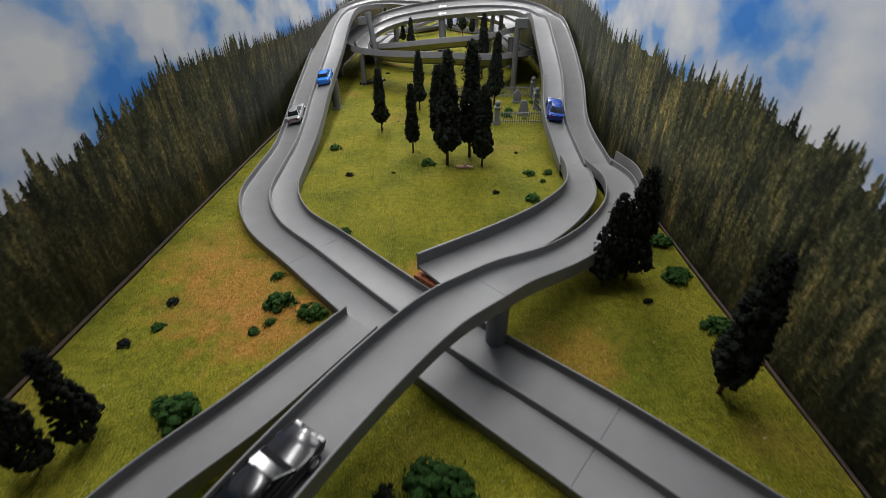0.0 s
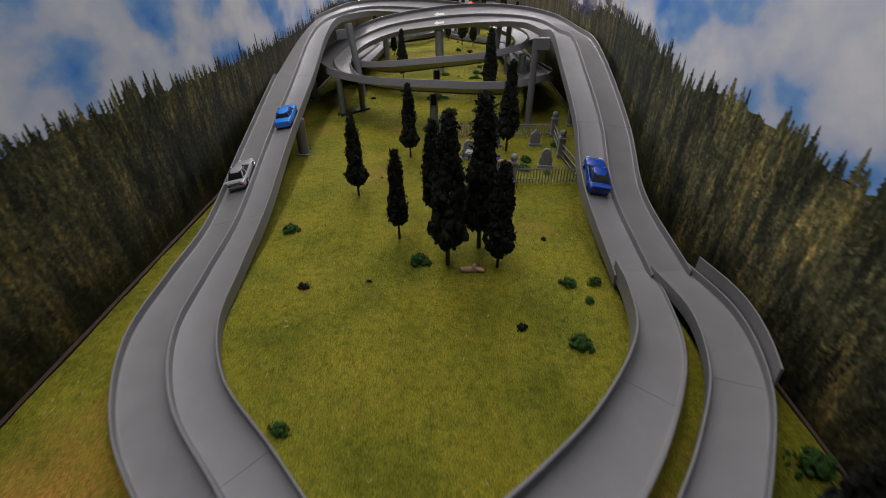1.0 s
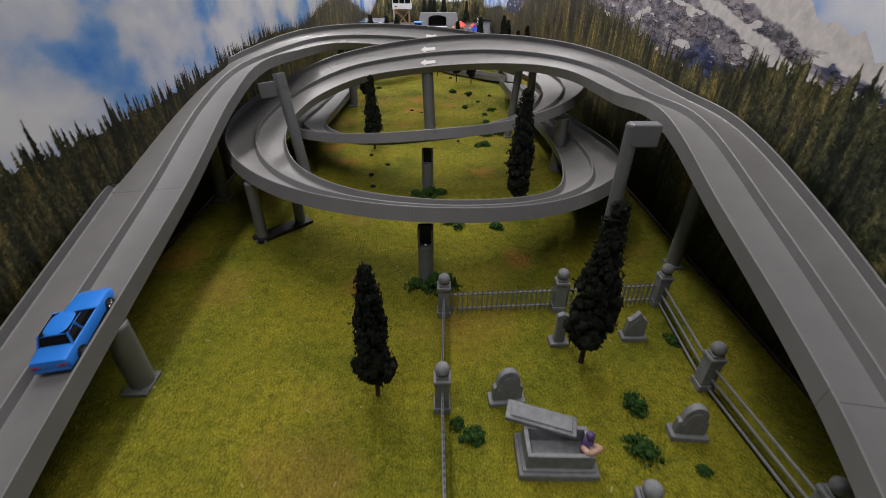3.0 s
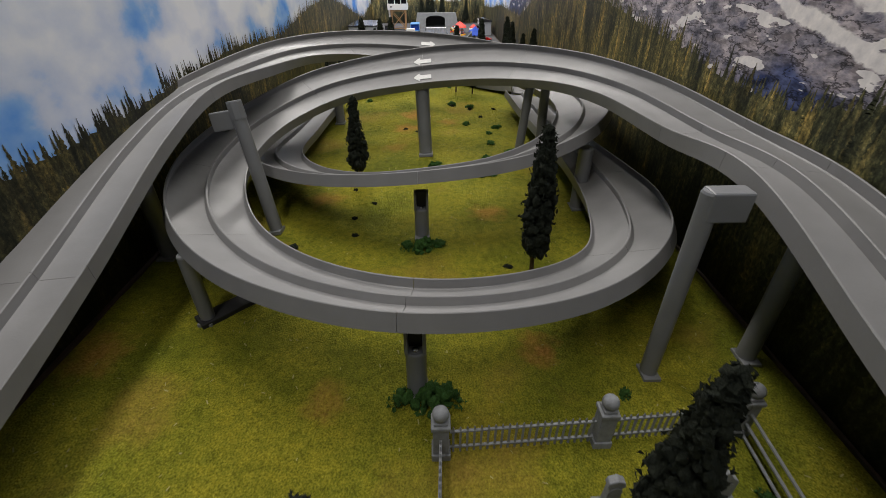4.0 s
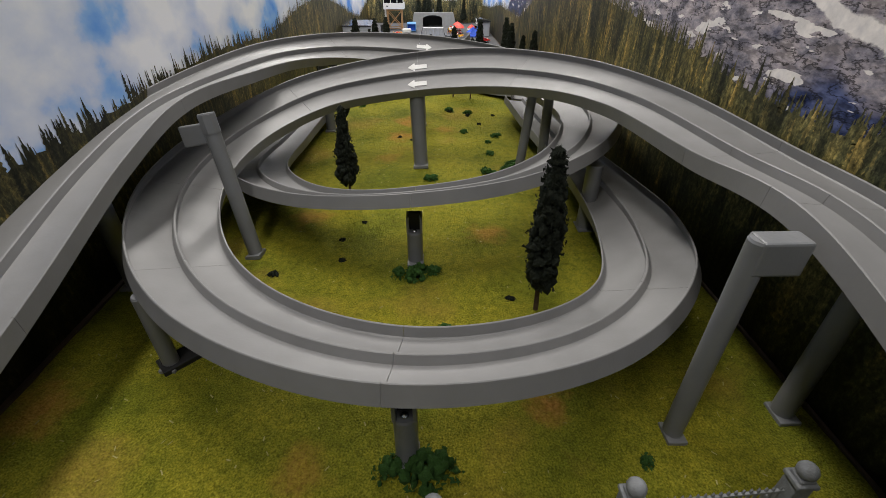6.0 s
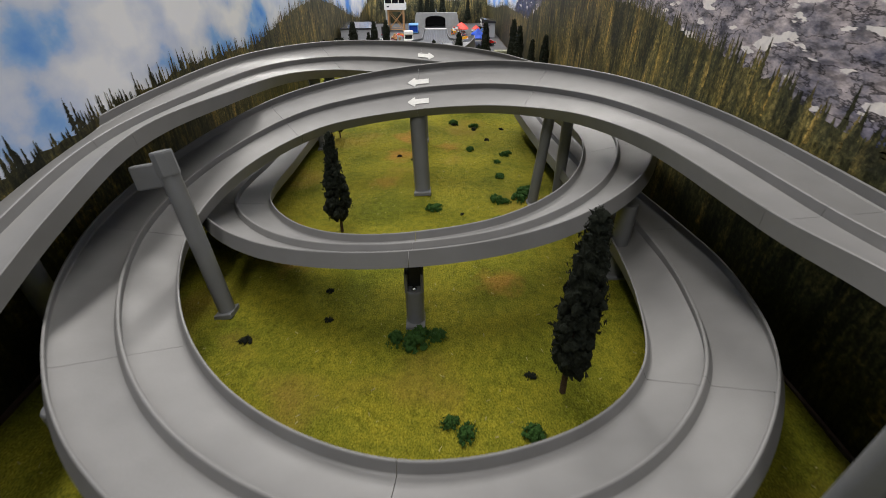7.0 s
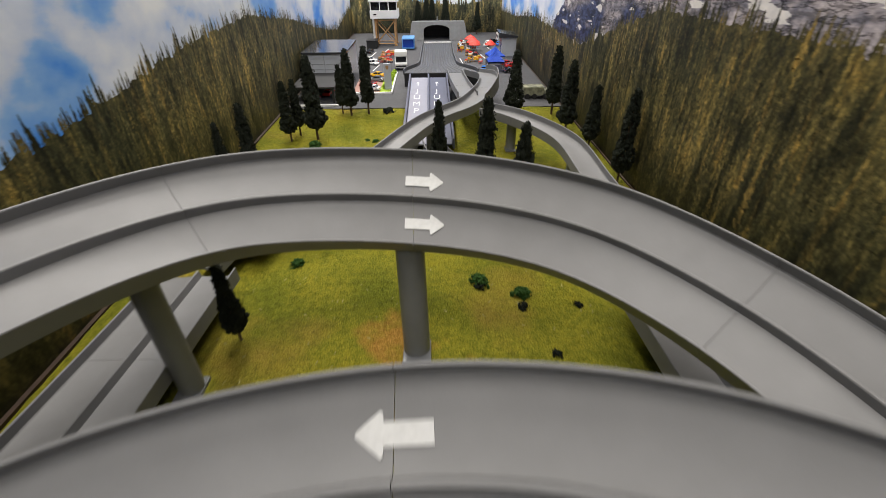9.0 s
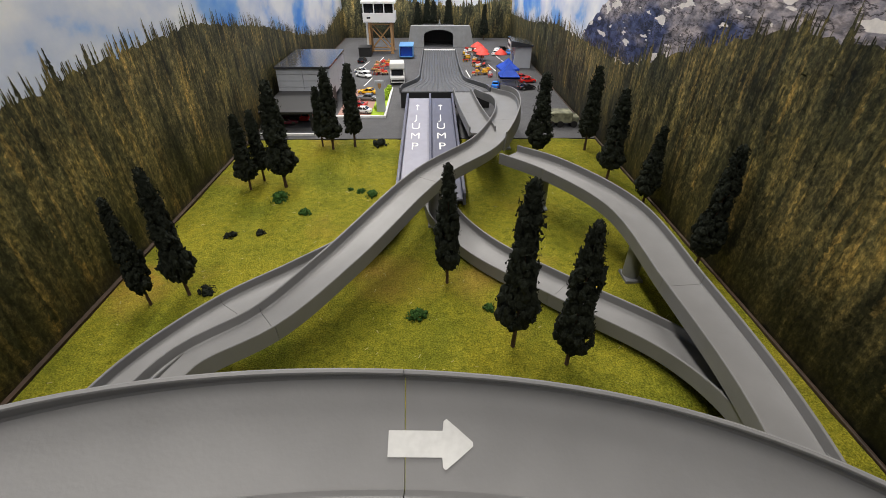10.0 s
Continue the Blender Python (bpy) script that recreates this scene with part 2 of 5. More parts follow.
def sky_material():
    """Printed blue sky with heavy white cloud."""
    m = bpy.data.materials.new("printed_sky")
    m.use_nodes = True
    nt = m.node_tree
    b = nt.nodes["Principled BSDF"]
    b.inputs["Roughness"].default_value = 0.45
    b.inputs["Specular IOR Level"].default_value = 0.2
    tc = nt.nodes.new("ShaderNodeTexCoord")
    mp = nt.nodes.new("ShaderNodeMapping")
    mp.inputs["Scale"].default_value = (1, 1, 1.6)
    nt.links.new(tc.outputs["Object"], mp.inputs["Vector"])
    n = nt.nodes.new("ShaderNodeTexNoise")
    n.inputs["Scale"].default_value, n.inputs["Detail"].default_value, n.inputs["Roughness"].default_value = 5.0, 6, 0.5
    nt.links.new(mp.outputs[0], n.inputs["Vector"])
    r = nt.nodes.new("ShaderNodeValToRGB")
    for _ in range(2):
        r.color_ramp.elements.new(0.5)
    for e, (p, c) in zip(r.color_ramp.elements, [(0.33, (0.08, 0.30, 0.85)), (0.42, (0.28, 0.50, 0.88)), (0.48, (0.64, 0.71, 0.88)), (0.62, (0.92, 0.93, 0.96))]):
        e.position, e.color = p, (*c, 1)
    nt.links.new(n.outputs["Fac"], r.inputs["Fac"])
    nt.links.new(r.outputs["Color"], b.inputs["Base Color"])
    return m


def forest_material(name, far_tone, near_tone=1.0, mid_tone=1.0):
    """Printed conifers: dark green at the near end of the banner, olive further on, grey-tan at the far end; the tones
    also hold the brighter light there.
    """
    m = bpy.data.materials.new(name)
    m.use_nodes = True
    nt = m.node_tree
    b = nt.nodes["Principled BSDF"]
    b.inputs["Roughness"].default_value = 0.5
    b.inputs["Specular IOR Level"].default_value = 0.2
    tc = nt.nodes.new("ShaderNodeTexCoord")
    geo = nt.nodes.new("ShaderNodeNewGeometry")

    def nz(scale, detail, rough, squash):
        mp = nt.nodes.new("ShaderNodeMapping")
        mp.inputs["Scale"].default_value = (1, 1, squash)
        nt.links.new(tc.outputs["Object"], mp.inputs["Vector"])
        n = nt.nodes.new("ShaderNodeTexNoise")
        n.inputs["Scale"].default_value, n.inputs["Detail"].default_value, n.inputs["Roughness"].default_value = scale, detail, rough
        nt.links.new(mp.outputs[0], n.inputs["Vector"])
        return n.outputs["Fac"]

    def ramp(fac, stops):
        r = nt.nodes.new("ShaderNodeValToRGB")
        while len(r.color_ramp.elements) < len(stops):
            r.color_ramp.elements.new(0.5)
        for e, (p, c) in zip(r.color_ramp.elements, stops):
            e.position, e.color = p, (*c, 1)
        nt.links.new(fac, r.inputs["Fac"])
        return r.outputs["Color"]

    def mul(x, y):
        k = nt.nodes.new("ShaderNodeMix")
        k.data_type, k.blend_type = "RGBA", "MULTIPLY"
        k.inputs["Factor"].default_value = 1.0
        nt.links.new(x, k.inputs["A"])
        nt.links.new(y, k.inputs["B"])
        return k.outputs["Result"]

    needles = ramp(nz(170, 9, 0.8, 0.7), [(0.36, (0.010, 0.011, 0.009)), (0.52, (0.062, 0.060, 0.042)), (0.72, (0.22, 0.195, 0.13))])
    crowns = ramp(nz(26, 5, 0.6, 0.45), [(0.34, (0.30, 0.34, 0.36)), (0.50, (0.85, 0.88, 0.82)), (0.62, (1.35, 1.28, 1.0)), (0.74, (1.9, 1.6, 1.05))])
    trunks = ramp(nz(80, 5, 0.65, 0.18), [(0.36, (0.50, 0.52, 0.54)), (0.52, (1.0, 1.0, 0.96)), (0.68, (1.7, 1.55, 1.3))])
    stands = ramp(nz(4.0, 3, 0.5, 1.0), [(0.36, (0.65, 0.70, 0.72)), (0.66, (1.4, 1.3, 1.15))])
    single = ramp(geo.outputs["Random Per Island"], [(0.0, (0.40, 0.45, 0.46)), (0.45, (0.80, 0.86, 0.82)), (0.8, (1.25, 1.2, 1.0)), (1.0, (1.9, 1.6, 1.15))])
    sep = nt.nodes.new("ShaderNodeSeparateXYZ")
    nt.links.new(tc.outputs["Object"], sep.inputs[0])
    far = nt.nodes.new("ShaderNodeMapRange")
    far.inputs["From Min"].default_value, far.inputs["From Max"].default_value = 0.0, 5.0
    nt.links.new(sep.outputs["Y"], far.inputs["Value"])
    # print tones along the banner, with stronger far-end light multiplied into the colour
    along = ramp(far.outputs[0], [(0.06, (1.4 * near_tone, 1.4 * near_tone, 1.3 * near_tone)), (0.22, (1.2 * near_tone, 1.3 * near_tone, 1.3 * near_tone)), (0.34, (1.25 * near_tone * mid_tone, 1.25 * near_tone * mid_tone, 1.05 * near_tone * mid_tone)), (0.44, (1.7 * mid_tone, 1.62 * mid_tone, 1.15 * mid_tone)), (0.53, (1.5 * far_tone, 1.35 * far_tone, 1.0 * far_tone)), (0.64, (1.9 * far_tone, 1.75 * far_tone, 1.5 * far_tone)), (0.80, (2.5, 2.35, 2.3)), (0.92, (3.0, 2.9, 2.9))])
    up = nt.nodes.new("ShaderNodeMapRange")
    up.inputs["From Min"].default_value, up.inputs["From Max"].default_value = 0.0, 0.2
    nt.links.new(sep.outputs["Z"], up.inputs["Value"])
    # darkens the colour towards the foot of the banner, below z = 0.14
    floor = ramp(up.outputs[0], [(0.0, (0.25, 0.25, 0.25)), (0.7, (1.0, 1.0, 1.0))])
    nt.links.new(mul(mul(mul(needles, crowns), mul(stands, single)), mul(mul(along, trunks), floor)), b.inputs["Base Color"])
    return m


def rock_material():
    """Printed mountain: mauve-grey rock with snow flecks, a slanting glacier and dark blue shaded slopes."""
    m = bpy.data.materials.new("printed_mountain")
    m.use_nodes = True
    nt = m.node_tree
    b = nt.nodes["Principled BSDF"]
    b.inputs["Roughness"].default_value = 0.45
    b.inputs["Specular IOR Level"].default_value = 0.2
    tc = nt.nodes.new("ShaderNodeTexCoord")

    def nz(scale, detail, rough, stretch):
        mp = nt.nodes.new("ShaderNodeMapping")
        mp.inputs["Rotation"].default_value = (radians(-35), 0, 0)
        mp.inputs["Scale"].default_value = (1, 1 / stretch, stretch)
        nt.links.new(tc.outputs["Object"], mp.inputs["Vector"])
        n = nt.nodes.new("ShaderNodeTexNoise")
        n.inputs["Scale"].default_value, n.inputs["Detail"].default_value, n.inputs["Roughness"].default_value = scale, detail, rough
        nt.links.new(mp.outputs[0], n.inputs["Vector"])
        return n.outputs["Fac"]

    def ramp(fac, stops):
        r = nt.nodes.new("ShaderNodeValToRGB")
        while len(r.color_ramp.elements) < len(stops):
            r.color_ramp.elements.new(0.5)
        for e, (p, c) in zip(r.color_ramp.elements, stops):
            e.position, e.color = p, (*c, 1) if isinstance(c, tuple) else (c, c, c, 1)
        nt.links.new(fac, r.inputs["Fac"])
        return r.outputs["Color"]

    def mixc(f, x, y):
        k = nt.nodes.new("ShaderNodeMix")
        k.data_type = "RGBA"
        nt.links.new(f, k.inputs["Factor"])
        nt.links.new(x, k.inputs["A"])
        nt.links.new(y, k.inputs["B"])
        return k.outputs["Result"]

    def calc(op, x, y, z=None):
        k = nt.nodes.new("ShaderNodeMath")
        k.operation = op
        for i, v in enumerate((x, y, z)):
            if v is None:
                continue
            if isinstance(v, float):
                k.inputs[i].default_value = v
            else:
                nt.links.new(v, k.inputs[i])
        return k.outputs[0]

    sep = nt.nodes.new("ShaderNodeSeparateXYZ")
    nt.links.new(tc.outputs["Object"], sep.inputs[0])
    rock = ramp(nz(40, 9, 0.7, 1.3), [(0.34, (0.07, 0.068, 0.095)), (0.46, (0.23, 0.215, 0.245)), (0.56, (0.37, 0.325, 0.34)), (0.68, (0.56, 0.50, 0.50))])
    blue = ramp(nz(60, 6, 0.6, 1.2), [(0.35, (0.012, 0.022, 0.075)), (0.65, (0.09, 0.11, 0.22))])
    shade = ramp(calc("MULTIPLY_ADD", sep.outputs["Z"], -2.2, calc("ADD", nz(7, 3, 0.5, 1.4), 0.55)), [(0.46, 0.0), (0.54, 1.0)])
    snow = ramp(nz(90, 5, 0.6, 1.0), [(0.3, (0.62, 0.59, 0.58)), (0.7, (0.86, 0.81, 0.77))])
    flecks = ramp(nz(30, 4, 0.5, 1.9), [(0.605, 0.0), (0.615, 1.0)])
    cracks = ramp(nz(34, 7, 0.6, 1.6), [(0.468, 1.0), (0.488, 0.22), (0.502, 0.22), (0.515, 1.0)])
    veins = ramp(nz(75, 5, 0.6, 1.8), [(0.40, 0.55), (0.49, 1.0), (0.60, 1.25)])
    slant = calc("MULTIPLY_ADD", sep.outputs["Y"], -0.26, calc("MULTIPLY_ADD", nz(24, 5, 0.6, 1.2), 0.03, sep.outputs["Z"]))
    band = nt.nodes.new("ShaderNodeMapRange")
    band.inputs["From Min"].default_value, band.inputs["From Max"].default_value = -0.15, -0.05
    nt.links.new(slant, band.inputs["Value"])
    glacier = ramp(band.outputs[0], [(0.30, 0.0), (0.32, 1.0), (0.46, 1.0), (0.49, 0.0), (0.66, 0.0), (0.70, 1.0), (0.95, 1.0)])
    col = mixc(shade, rock, blue)
    for dark in (cracks, veins):
        k = nt.nodes.new("ShaderNodeMix")
        k.data_type, k.blend_type = "RGBA", "MULTIPLY"
        k.inputs["Factor"].default_value = 1.0
        nt.links.new(col, k.inputs["A"])
        nt.links.new(dark, k.inputs["B"])
        col = k.outputs["Result"]
    col = mixc(flecks, col, snow)
    nt.links.new(mixc(glacier, col, snow), b.inputs["Base Color"])
    return m


SKY = sky_material()
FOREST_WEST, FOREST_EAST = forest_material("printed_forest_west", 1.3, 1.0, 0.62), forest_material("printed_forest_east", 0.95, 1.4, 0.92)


def line_at(line, s):
    return float(np.interp(s, [p[0] for p in line], [p[1] for p in line]))


def printed_trees(line, count, seed, s0, s1):
    """Flat conifer outlines of a print, in (along, up, off) triples; off grows towards the viewer. Some make the treeline, the rest stand in rows below it."""
    rng = random.Random(seed)
    verts, faces = [], []
    rows = []
    for k in range(count):
        s = rng.uniform(s0, s1)
        rank = 0.05 * rng.random() if k % 5 < 2 else 0.05 + 0.75 * rng.random() ** 1.2
        sway = 0.012 * noise.noise(Vector((s * 9, seed, 0))) + 0.008 * noise.noise(Vector((s * 31, seed, 5)))
        top = line_at(line, s) * (1.0 - 0.80 * rank ** 1.1) + sway + rng.uniform(-0.016, 0.006) + (rng.uniform(0.004, 0.020) if rng.random() < 0.12 else 0)
        rows.append((rank, s, top))
    rows.sort()
    for k, (rank, s, top) in enumerate(rows):
        slim = float(np.interp(s, (0.9, 1.6, 2.6, 3.4), (1.4, 1.0, 0.75, 0.5)))
        tall = rng.uniform(0.045, 0.105) * (0.75 + 0.5 * rank)
        wide = tall * rng.uniform(0.13, 0.21) * slim
        off = 0.0004 + 0.0004 * k / len(rows)
        base = len(verts)
        steps = 19
        lean = rng.uniform(-0.03, 0.03)
        bare = rng.uniform(0.0, 0.06)
        for i in range(steps + 1):
            f = i / steps
            w = wide * max(0.0, f - bare) ** 0.8 * (1.0 if i % 2 else 0.45) + 0.0005
            if f > 0.85:
                w *= 1.0 - 2.5 * (f - 0.85)
            z = max(top - tall * f, 0.0)
            droop = 0.0028 * (i % 2) * f
            verts.append((s + lean * tall * f - w * rng.uniform(0.45, 1.3), z - droop + rng.uniform(-0.001, 0.001), off))
            verts.append((s + lean * tall * f + w * rng.uniform(0.45, 1.3), z - droop + rng.uniform(-0.001, 0.001), off))
        for i in range(steps):
            a = base + 2 * i
            faces.append((a, a + 1, a + 3, a + 2))
    return verts, faces


def backdrop(name, line, place, s0, s1, count, seed, label, forest):
    """A printed banner standing on its edge: board, sky, dark foot and printed trees. place(along, up, off) gives the world point."""
    root = thing(name, (0, 0, 0), label, "backdrop", kind="structure")

    def slab(pn, z0, z1, off0, off1, material):
        bm = bmesh.new()
        vs = [bm.verts.new(place(s, z, o)) for o in (off0, off1) for z in (z0, z1) for s in (s0, s1)]
        for f in ((0, 1, 3, 2), (4, 6, 7, 5), (0, 4, 5, 1), (2, 3, 7, 6), (0, 2, 6, 4), (1, 5, 7, 3)):
            bm.faces.new([vs[i] for i in f])
        bmesh.ops.recalc_face_normals(bm, faces=bm.faces[:])
        part(pn, bm, material, root)

    slab("board", -0.05, 0.62, -0.012, 0.0, SKY)
    n = 420
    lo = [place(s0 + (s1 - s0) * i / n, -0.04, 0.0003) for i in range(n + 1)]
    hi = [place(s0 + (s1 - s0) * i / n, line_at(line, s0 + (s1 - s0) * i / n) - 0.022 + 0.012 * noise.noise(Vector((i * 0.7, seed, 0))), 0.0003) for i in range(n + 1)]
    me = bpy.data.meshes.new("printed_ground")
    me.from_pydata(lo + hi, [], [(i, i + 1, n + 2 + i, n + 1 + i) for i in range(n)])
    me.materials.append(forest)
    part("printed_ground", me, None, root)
    v, f = printed_trees(line, count, seed, s0, s1)
    me = bpy.data.meshes.new("printed_forest")
    me.from_pydata([place(*p) for p in v], [], f)
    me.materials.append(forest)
    tagged(part("printed_forest", me, None, root), kind="stuff")
    return root


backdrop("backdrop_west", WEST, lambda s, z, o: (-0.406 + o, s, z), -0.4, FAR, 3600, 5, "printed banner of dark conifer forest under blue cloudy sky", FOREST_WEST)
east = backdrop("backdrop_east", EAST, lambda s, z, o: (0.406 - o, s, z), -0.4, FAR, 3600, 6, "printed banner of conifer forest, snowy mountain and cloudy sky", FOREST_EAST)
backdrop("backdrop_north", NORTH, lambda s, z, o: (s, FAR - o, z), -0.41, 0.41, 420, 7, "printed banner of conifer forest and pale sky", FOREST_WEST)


def mountain():
    """The printed peak on the east banner, behind its trees."""
    edge = [(1.42, .285), (1.5, .325), (1.56, .335), (1.66, .40), (1.8, .43), (2.0, .50), (2.3, .56), (2.7, .57), (3.1, .50), (3.3, .40), (3.45, .335), (3.6, .26), (3.7, .20)]
    rng = random.Random(9)
    top, low = [], []
    for k in range(181):
        s = 1.42 + 2.28 * k / 180
        top.append((.4058, s, line_at(edge, s) + rng.uniform(-.006, .006)))
        low.append((.4058, s, .12))
    me = bpy.data.meshes.new("printed_mountain")
    me.from_pydata(low + top, [], [(i, i + 1, 182 + i, 181 + i) for i in range(180)])
    me.materials.append(rock_material())
    part("printed_mountain", me, None, east)


mountain()


# ---- the race track ----
def spline(pts, step=0.012):
    """Points along a smooth line through the control rows, about one step apart."""
    p = np.array(pts, float)
    p = np.vstack([2 * p[0] - p[1], p, 2 * p[-1] - p[-2]])
    out = []
    for a, b, c, d in zip(p, p[1:], p[2:], p[3:]):
        n = max(2, int(np.linalg.norm((c - b)[:3]) / step))
        ta, tb, tc, td = 0.0, *np.cumsum([max(np.linalg.norm(v[:2]), 1e-4) ** 0.5 for v in (b - a, c - b, d - c)])
        for k in range(n):
            t = tb + (tc - tb) * k / n
            a1 = (tb - t) / (tb - ta) * a + (t - ta) / (tb - ta) * b
            a2 = (tc - t) / (tc - tb) * b + (t - tb) / (tc - tb) * c
            a3 = (td - t) / (td - tc) * c + (t - tc) / (td - tc) * d
            b1 = (tc - t) / (tc - ta) * a1 + (t - ta) / (tc - ta) * a2
            b2 = (td - t) / (td - tb) * a2 + (t - tb) / (td - tb) * a3
            out.append((tc - t) / (tc - tb) * b1 + (t - tb) / (tc - tb) * b2)
    out.append(p[-2])
    return np.array(out)


def frames_of(path):
    """Across and upward directions along rows of x, y, z, bank; a positive bank lifts the left side."""
    tan = np.gradient(path[:, :3], axis=0)
    flat = tan[:, :2] / np.linalg.norm(tan[:, :2], axis=1)[:, None]
    left = np.stack([-flat[:, 1], flat[:, 0], 0 * flat[:, 0]], 1)
    up = np.array([0, 0, 1.0])
    b = np.radians(path[:, 3])[:, None]
    return np.cos(b) * left + np.sin(b) * up, np.cos(b) * up - np.sin(b) * left


def sweep(xyz, across, lift, outline):
    """A closed outline of (across, up) swept along a path."""
    n, m = len(outline), len(xyz)
    verts = [tuple(xyz[i] + u * across[i] + v * lift[i]) for i in range(m) for u, v in outline]
    faces = [(i * n + k, i * n + (k + 1) % n, (i + 1) * n + (k + 1) % n, (i + 1) * n + k) for i in range(m - 1) for k in range(n)]
    faces += [tuple(range(n - 1, -1, -1)), tuple((m - 1) * n + k for k in range(n))]
    bm = bmesh.new()
    vs = [bm.verts.new(v) for v in verts]
    for f in faces:
        bm.faces.new([vs[i] for i in f])
    bmesh.ops.recalc_face_normals(bm, faces=bm.faces[:])
    return bm


WALL, SKIRT, THICK = 0.0115, 0.0065, 0.0026


def smooth_mesh(me, angle=26):
    me.shade_smooth()
    me.set_sharp_from_angle(angle=radians(angle))


def lane(root, pts, half, lanes=2, cuts=(), high=(1.0, 1.0), flare=1.0):
    """A stretch of moulded track: deck sections with side walls and, between two lanes, a divider. high: wall heights, left and right; flare: how much wider it ends."""
    path = spline(pts)
    n = len(path)
    side, lift = frames_of(path)
    side = side * (1.0 + (flare - 1.0) * np.linspace(0, 1, n)[:, None] ** 1.5)
    marks = [0] + sorted(int(np.argmin(((path[:, :2] - np.array(c)) ** 2).sum(1))) for c in cuts) + [n - 1]
    marks = [m for k, m in enumerate(marks) if k == 0 or m - marks[k - 1] > 2]
    for i0, i1 in zip(marks, marks[1:]):
        p, ac, li = path[i0:i1 + 1, :3].copy(), side[i0:i1 + 1], lift[i0:i1 + 1]
        for e, q in ((0, 1), (-1, -2)):
            d = p[q] - p[e]
            p[e] += d / np.linalg.norm(d) * 0.00022
        w = half
        top = [(-w, 0.0018), (-w + 0.0012, 0.0005), (-w + 0.0032, 0.0)]
        if lanes == 2:
            top += [(-0.0048, 0.0), (-0.0026, 0.0008), (0.0026, 0.0008), (0.0048, 0.0)]
        top += [(w - 0.0032, 0.0), (w - 0.0012, 0.0005), (w, 0.0018)]
        deck = part("track_section", sweep(p, ac, li, top + [(w, -0.0035), (-w, -0.0035)]), PLASTIC, root)
        smooth_mesh(deck.data)
        for s, h in ((1, high[0]), (-1, high[1])):
            o = [(s * w, -SKIRT), (s * (w + THICK), -SKIRT), (s * (w + THICK), WALL * h), (s * (w + THICK * 0.75), WALL * h + 0.0008), (s * (w + THICK * 0.25), WALL * h + 0.0008), (s * w, WALL * h)]
            smooth_mesh(part("side_wall", sweep(p, ac, li, o), PLASTIC, deck).data)
        if lanes == 2:
            o = [(-0.0030, 0.0006), (0.0030, 0.0006), (0.0017, 0.0092), (0.0009, 0.0100), (-0.0009, 0.0100), (-0.0017, 0.0092)]
            smooth_mesh(part("divider", sweep(p, ac, li, o), PLASTIC, deck).data)
    DECKS.append((path, half))
    return path


W2, W1 = 0.0500, 0.0225
TRACK_A = [(0.413, 0.078, 0.008, -0.7), (0.294, 0.189, 0.008, -3.3), (0.186, 0.287, 0.009, -7.1), (0.051, 0.399, 0.010, -4.7), (-0.030, 0.477, 0.008, -3.2), (-0.147, 0.598, 0.004, -3.3), (-0.239, 0.691, 0.004, -0.3), (-0.288, 0.790, 0.006, 0.2), (-0.301, 0.901, 0.009, -3.6), (-0.307, 1.033, 0.019, -11.2), (-0.330, 1.275, 0.063, -10.1), (-0.354, 1.583, 0.122, -3.0), (-0.368, 1.808, 0.173, -5.2), (-0.363, 1.957, 0.198, -7.7), (-0.336, 2.159, 0.204, 4.1), (-0.280, 2.394, 0.200, 17.4), (-0.165, 2.536, 0.188, 28.0), (0.025, 2.570, 0.172, 35.0), (0.168, 2.538, 0.155, 35.9), (0.267, 2.435, 0.142, 26.3), (0.322, 2.291, 0.133, 18.9), (0.326, 2.142, 0.129, 18.4), (0.263, 2.007, 0.118, 20.9), (0.146, 1.917, 0.106, 20.3), (0.002, 1.886, 0.097, 20.2), (-0.133, 1.924, 0.077, 19.4), (-0.235, 2.007, 0.060, 16.9), (-0.296, 2.111, 0.050, 10.5), (-0.299, 2.304, 0.037, 1.3), (-0.295, 2.501, 0.028, -2.9), (-0.285, 2.641, 0.029, -4.5)]
TRACK_B = [(0.323, 0.890, 0.019, -2.8), (0.316, 1.080, 0.059, 7.4), (0.335, 1.243, 0.111, 7.0), (0.343, 1.432, 0.167, 2.4), (0.346, 1.600, 0.209, 6.7), (0.347, 1.754, 0.204, -2.4), (0.328, 1.988, 0.203, -12.5), (0.261, 2.157, 0.198, -24.2), (0.135, 2.257, 0.191, -33.1), (-0.023, 2.283, 0.176, -32.2), (-0.195, 2.232, 0.153, -23.7), (-0.301, 2.101, 0.122, -13.0), (-0.333, 1.947, 0.099, -12.5), (-0.282, 1.786, 0.089, -19.2), (-0.163, 1.649, 0.094, -20.2), (-0.005, 1.579, 0.101, -20.9), (0.154, 1.613, 0.088, -21.5), (0.267, 1.713, 0.073, -27.5), (0.313, 1.844, 0.061, -18.9), (0.320, 1.990, 0.055, -3.1), (0.312, 2.189, 0.045, 4.4), (0.298, 2.409, 0.041, 5.7), (0.288, 2.590, 0.044, 6.0)]
RAMP = [(0.3005, 0.905, 0.0225, 0.0), (0.298, 0.850, 0.0235, -2.0), (0.279, 0.760, 0.026, -4.0), (0.214, 0.656, 0.032, -4.0), (0.139, 0.576, 0.038, -2.0), (0.034, 0.488, 0.042, 0.0)]
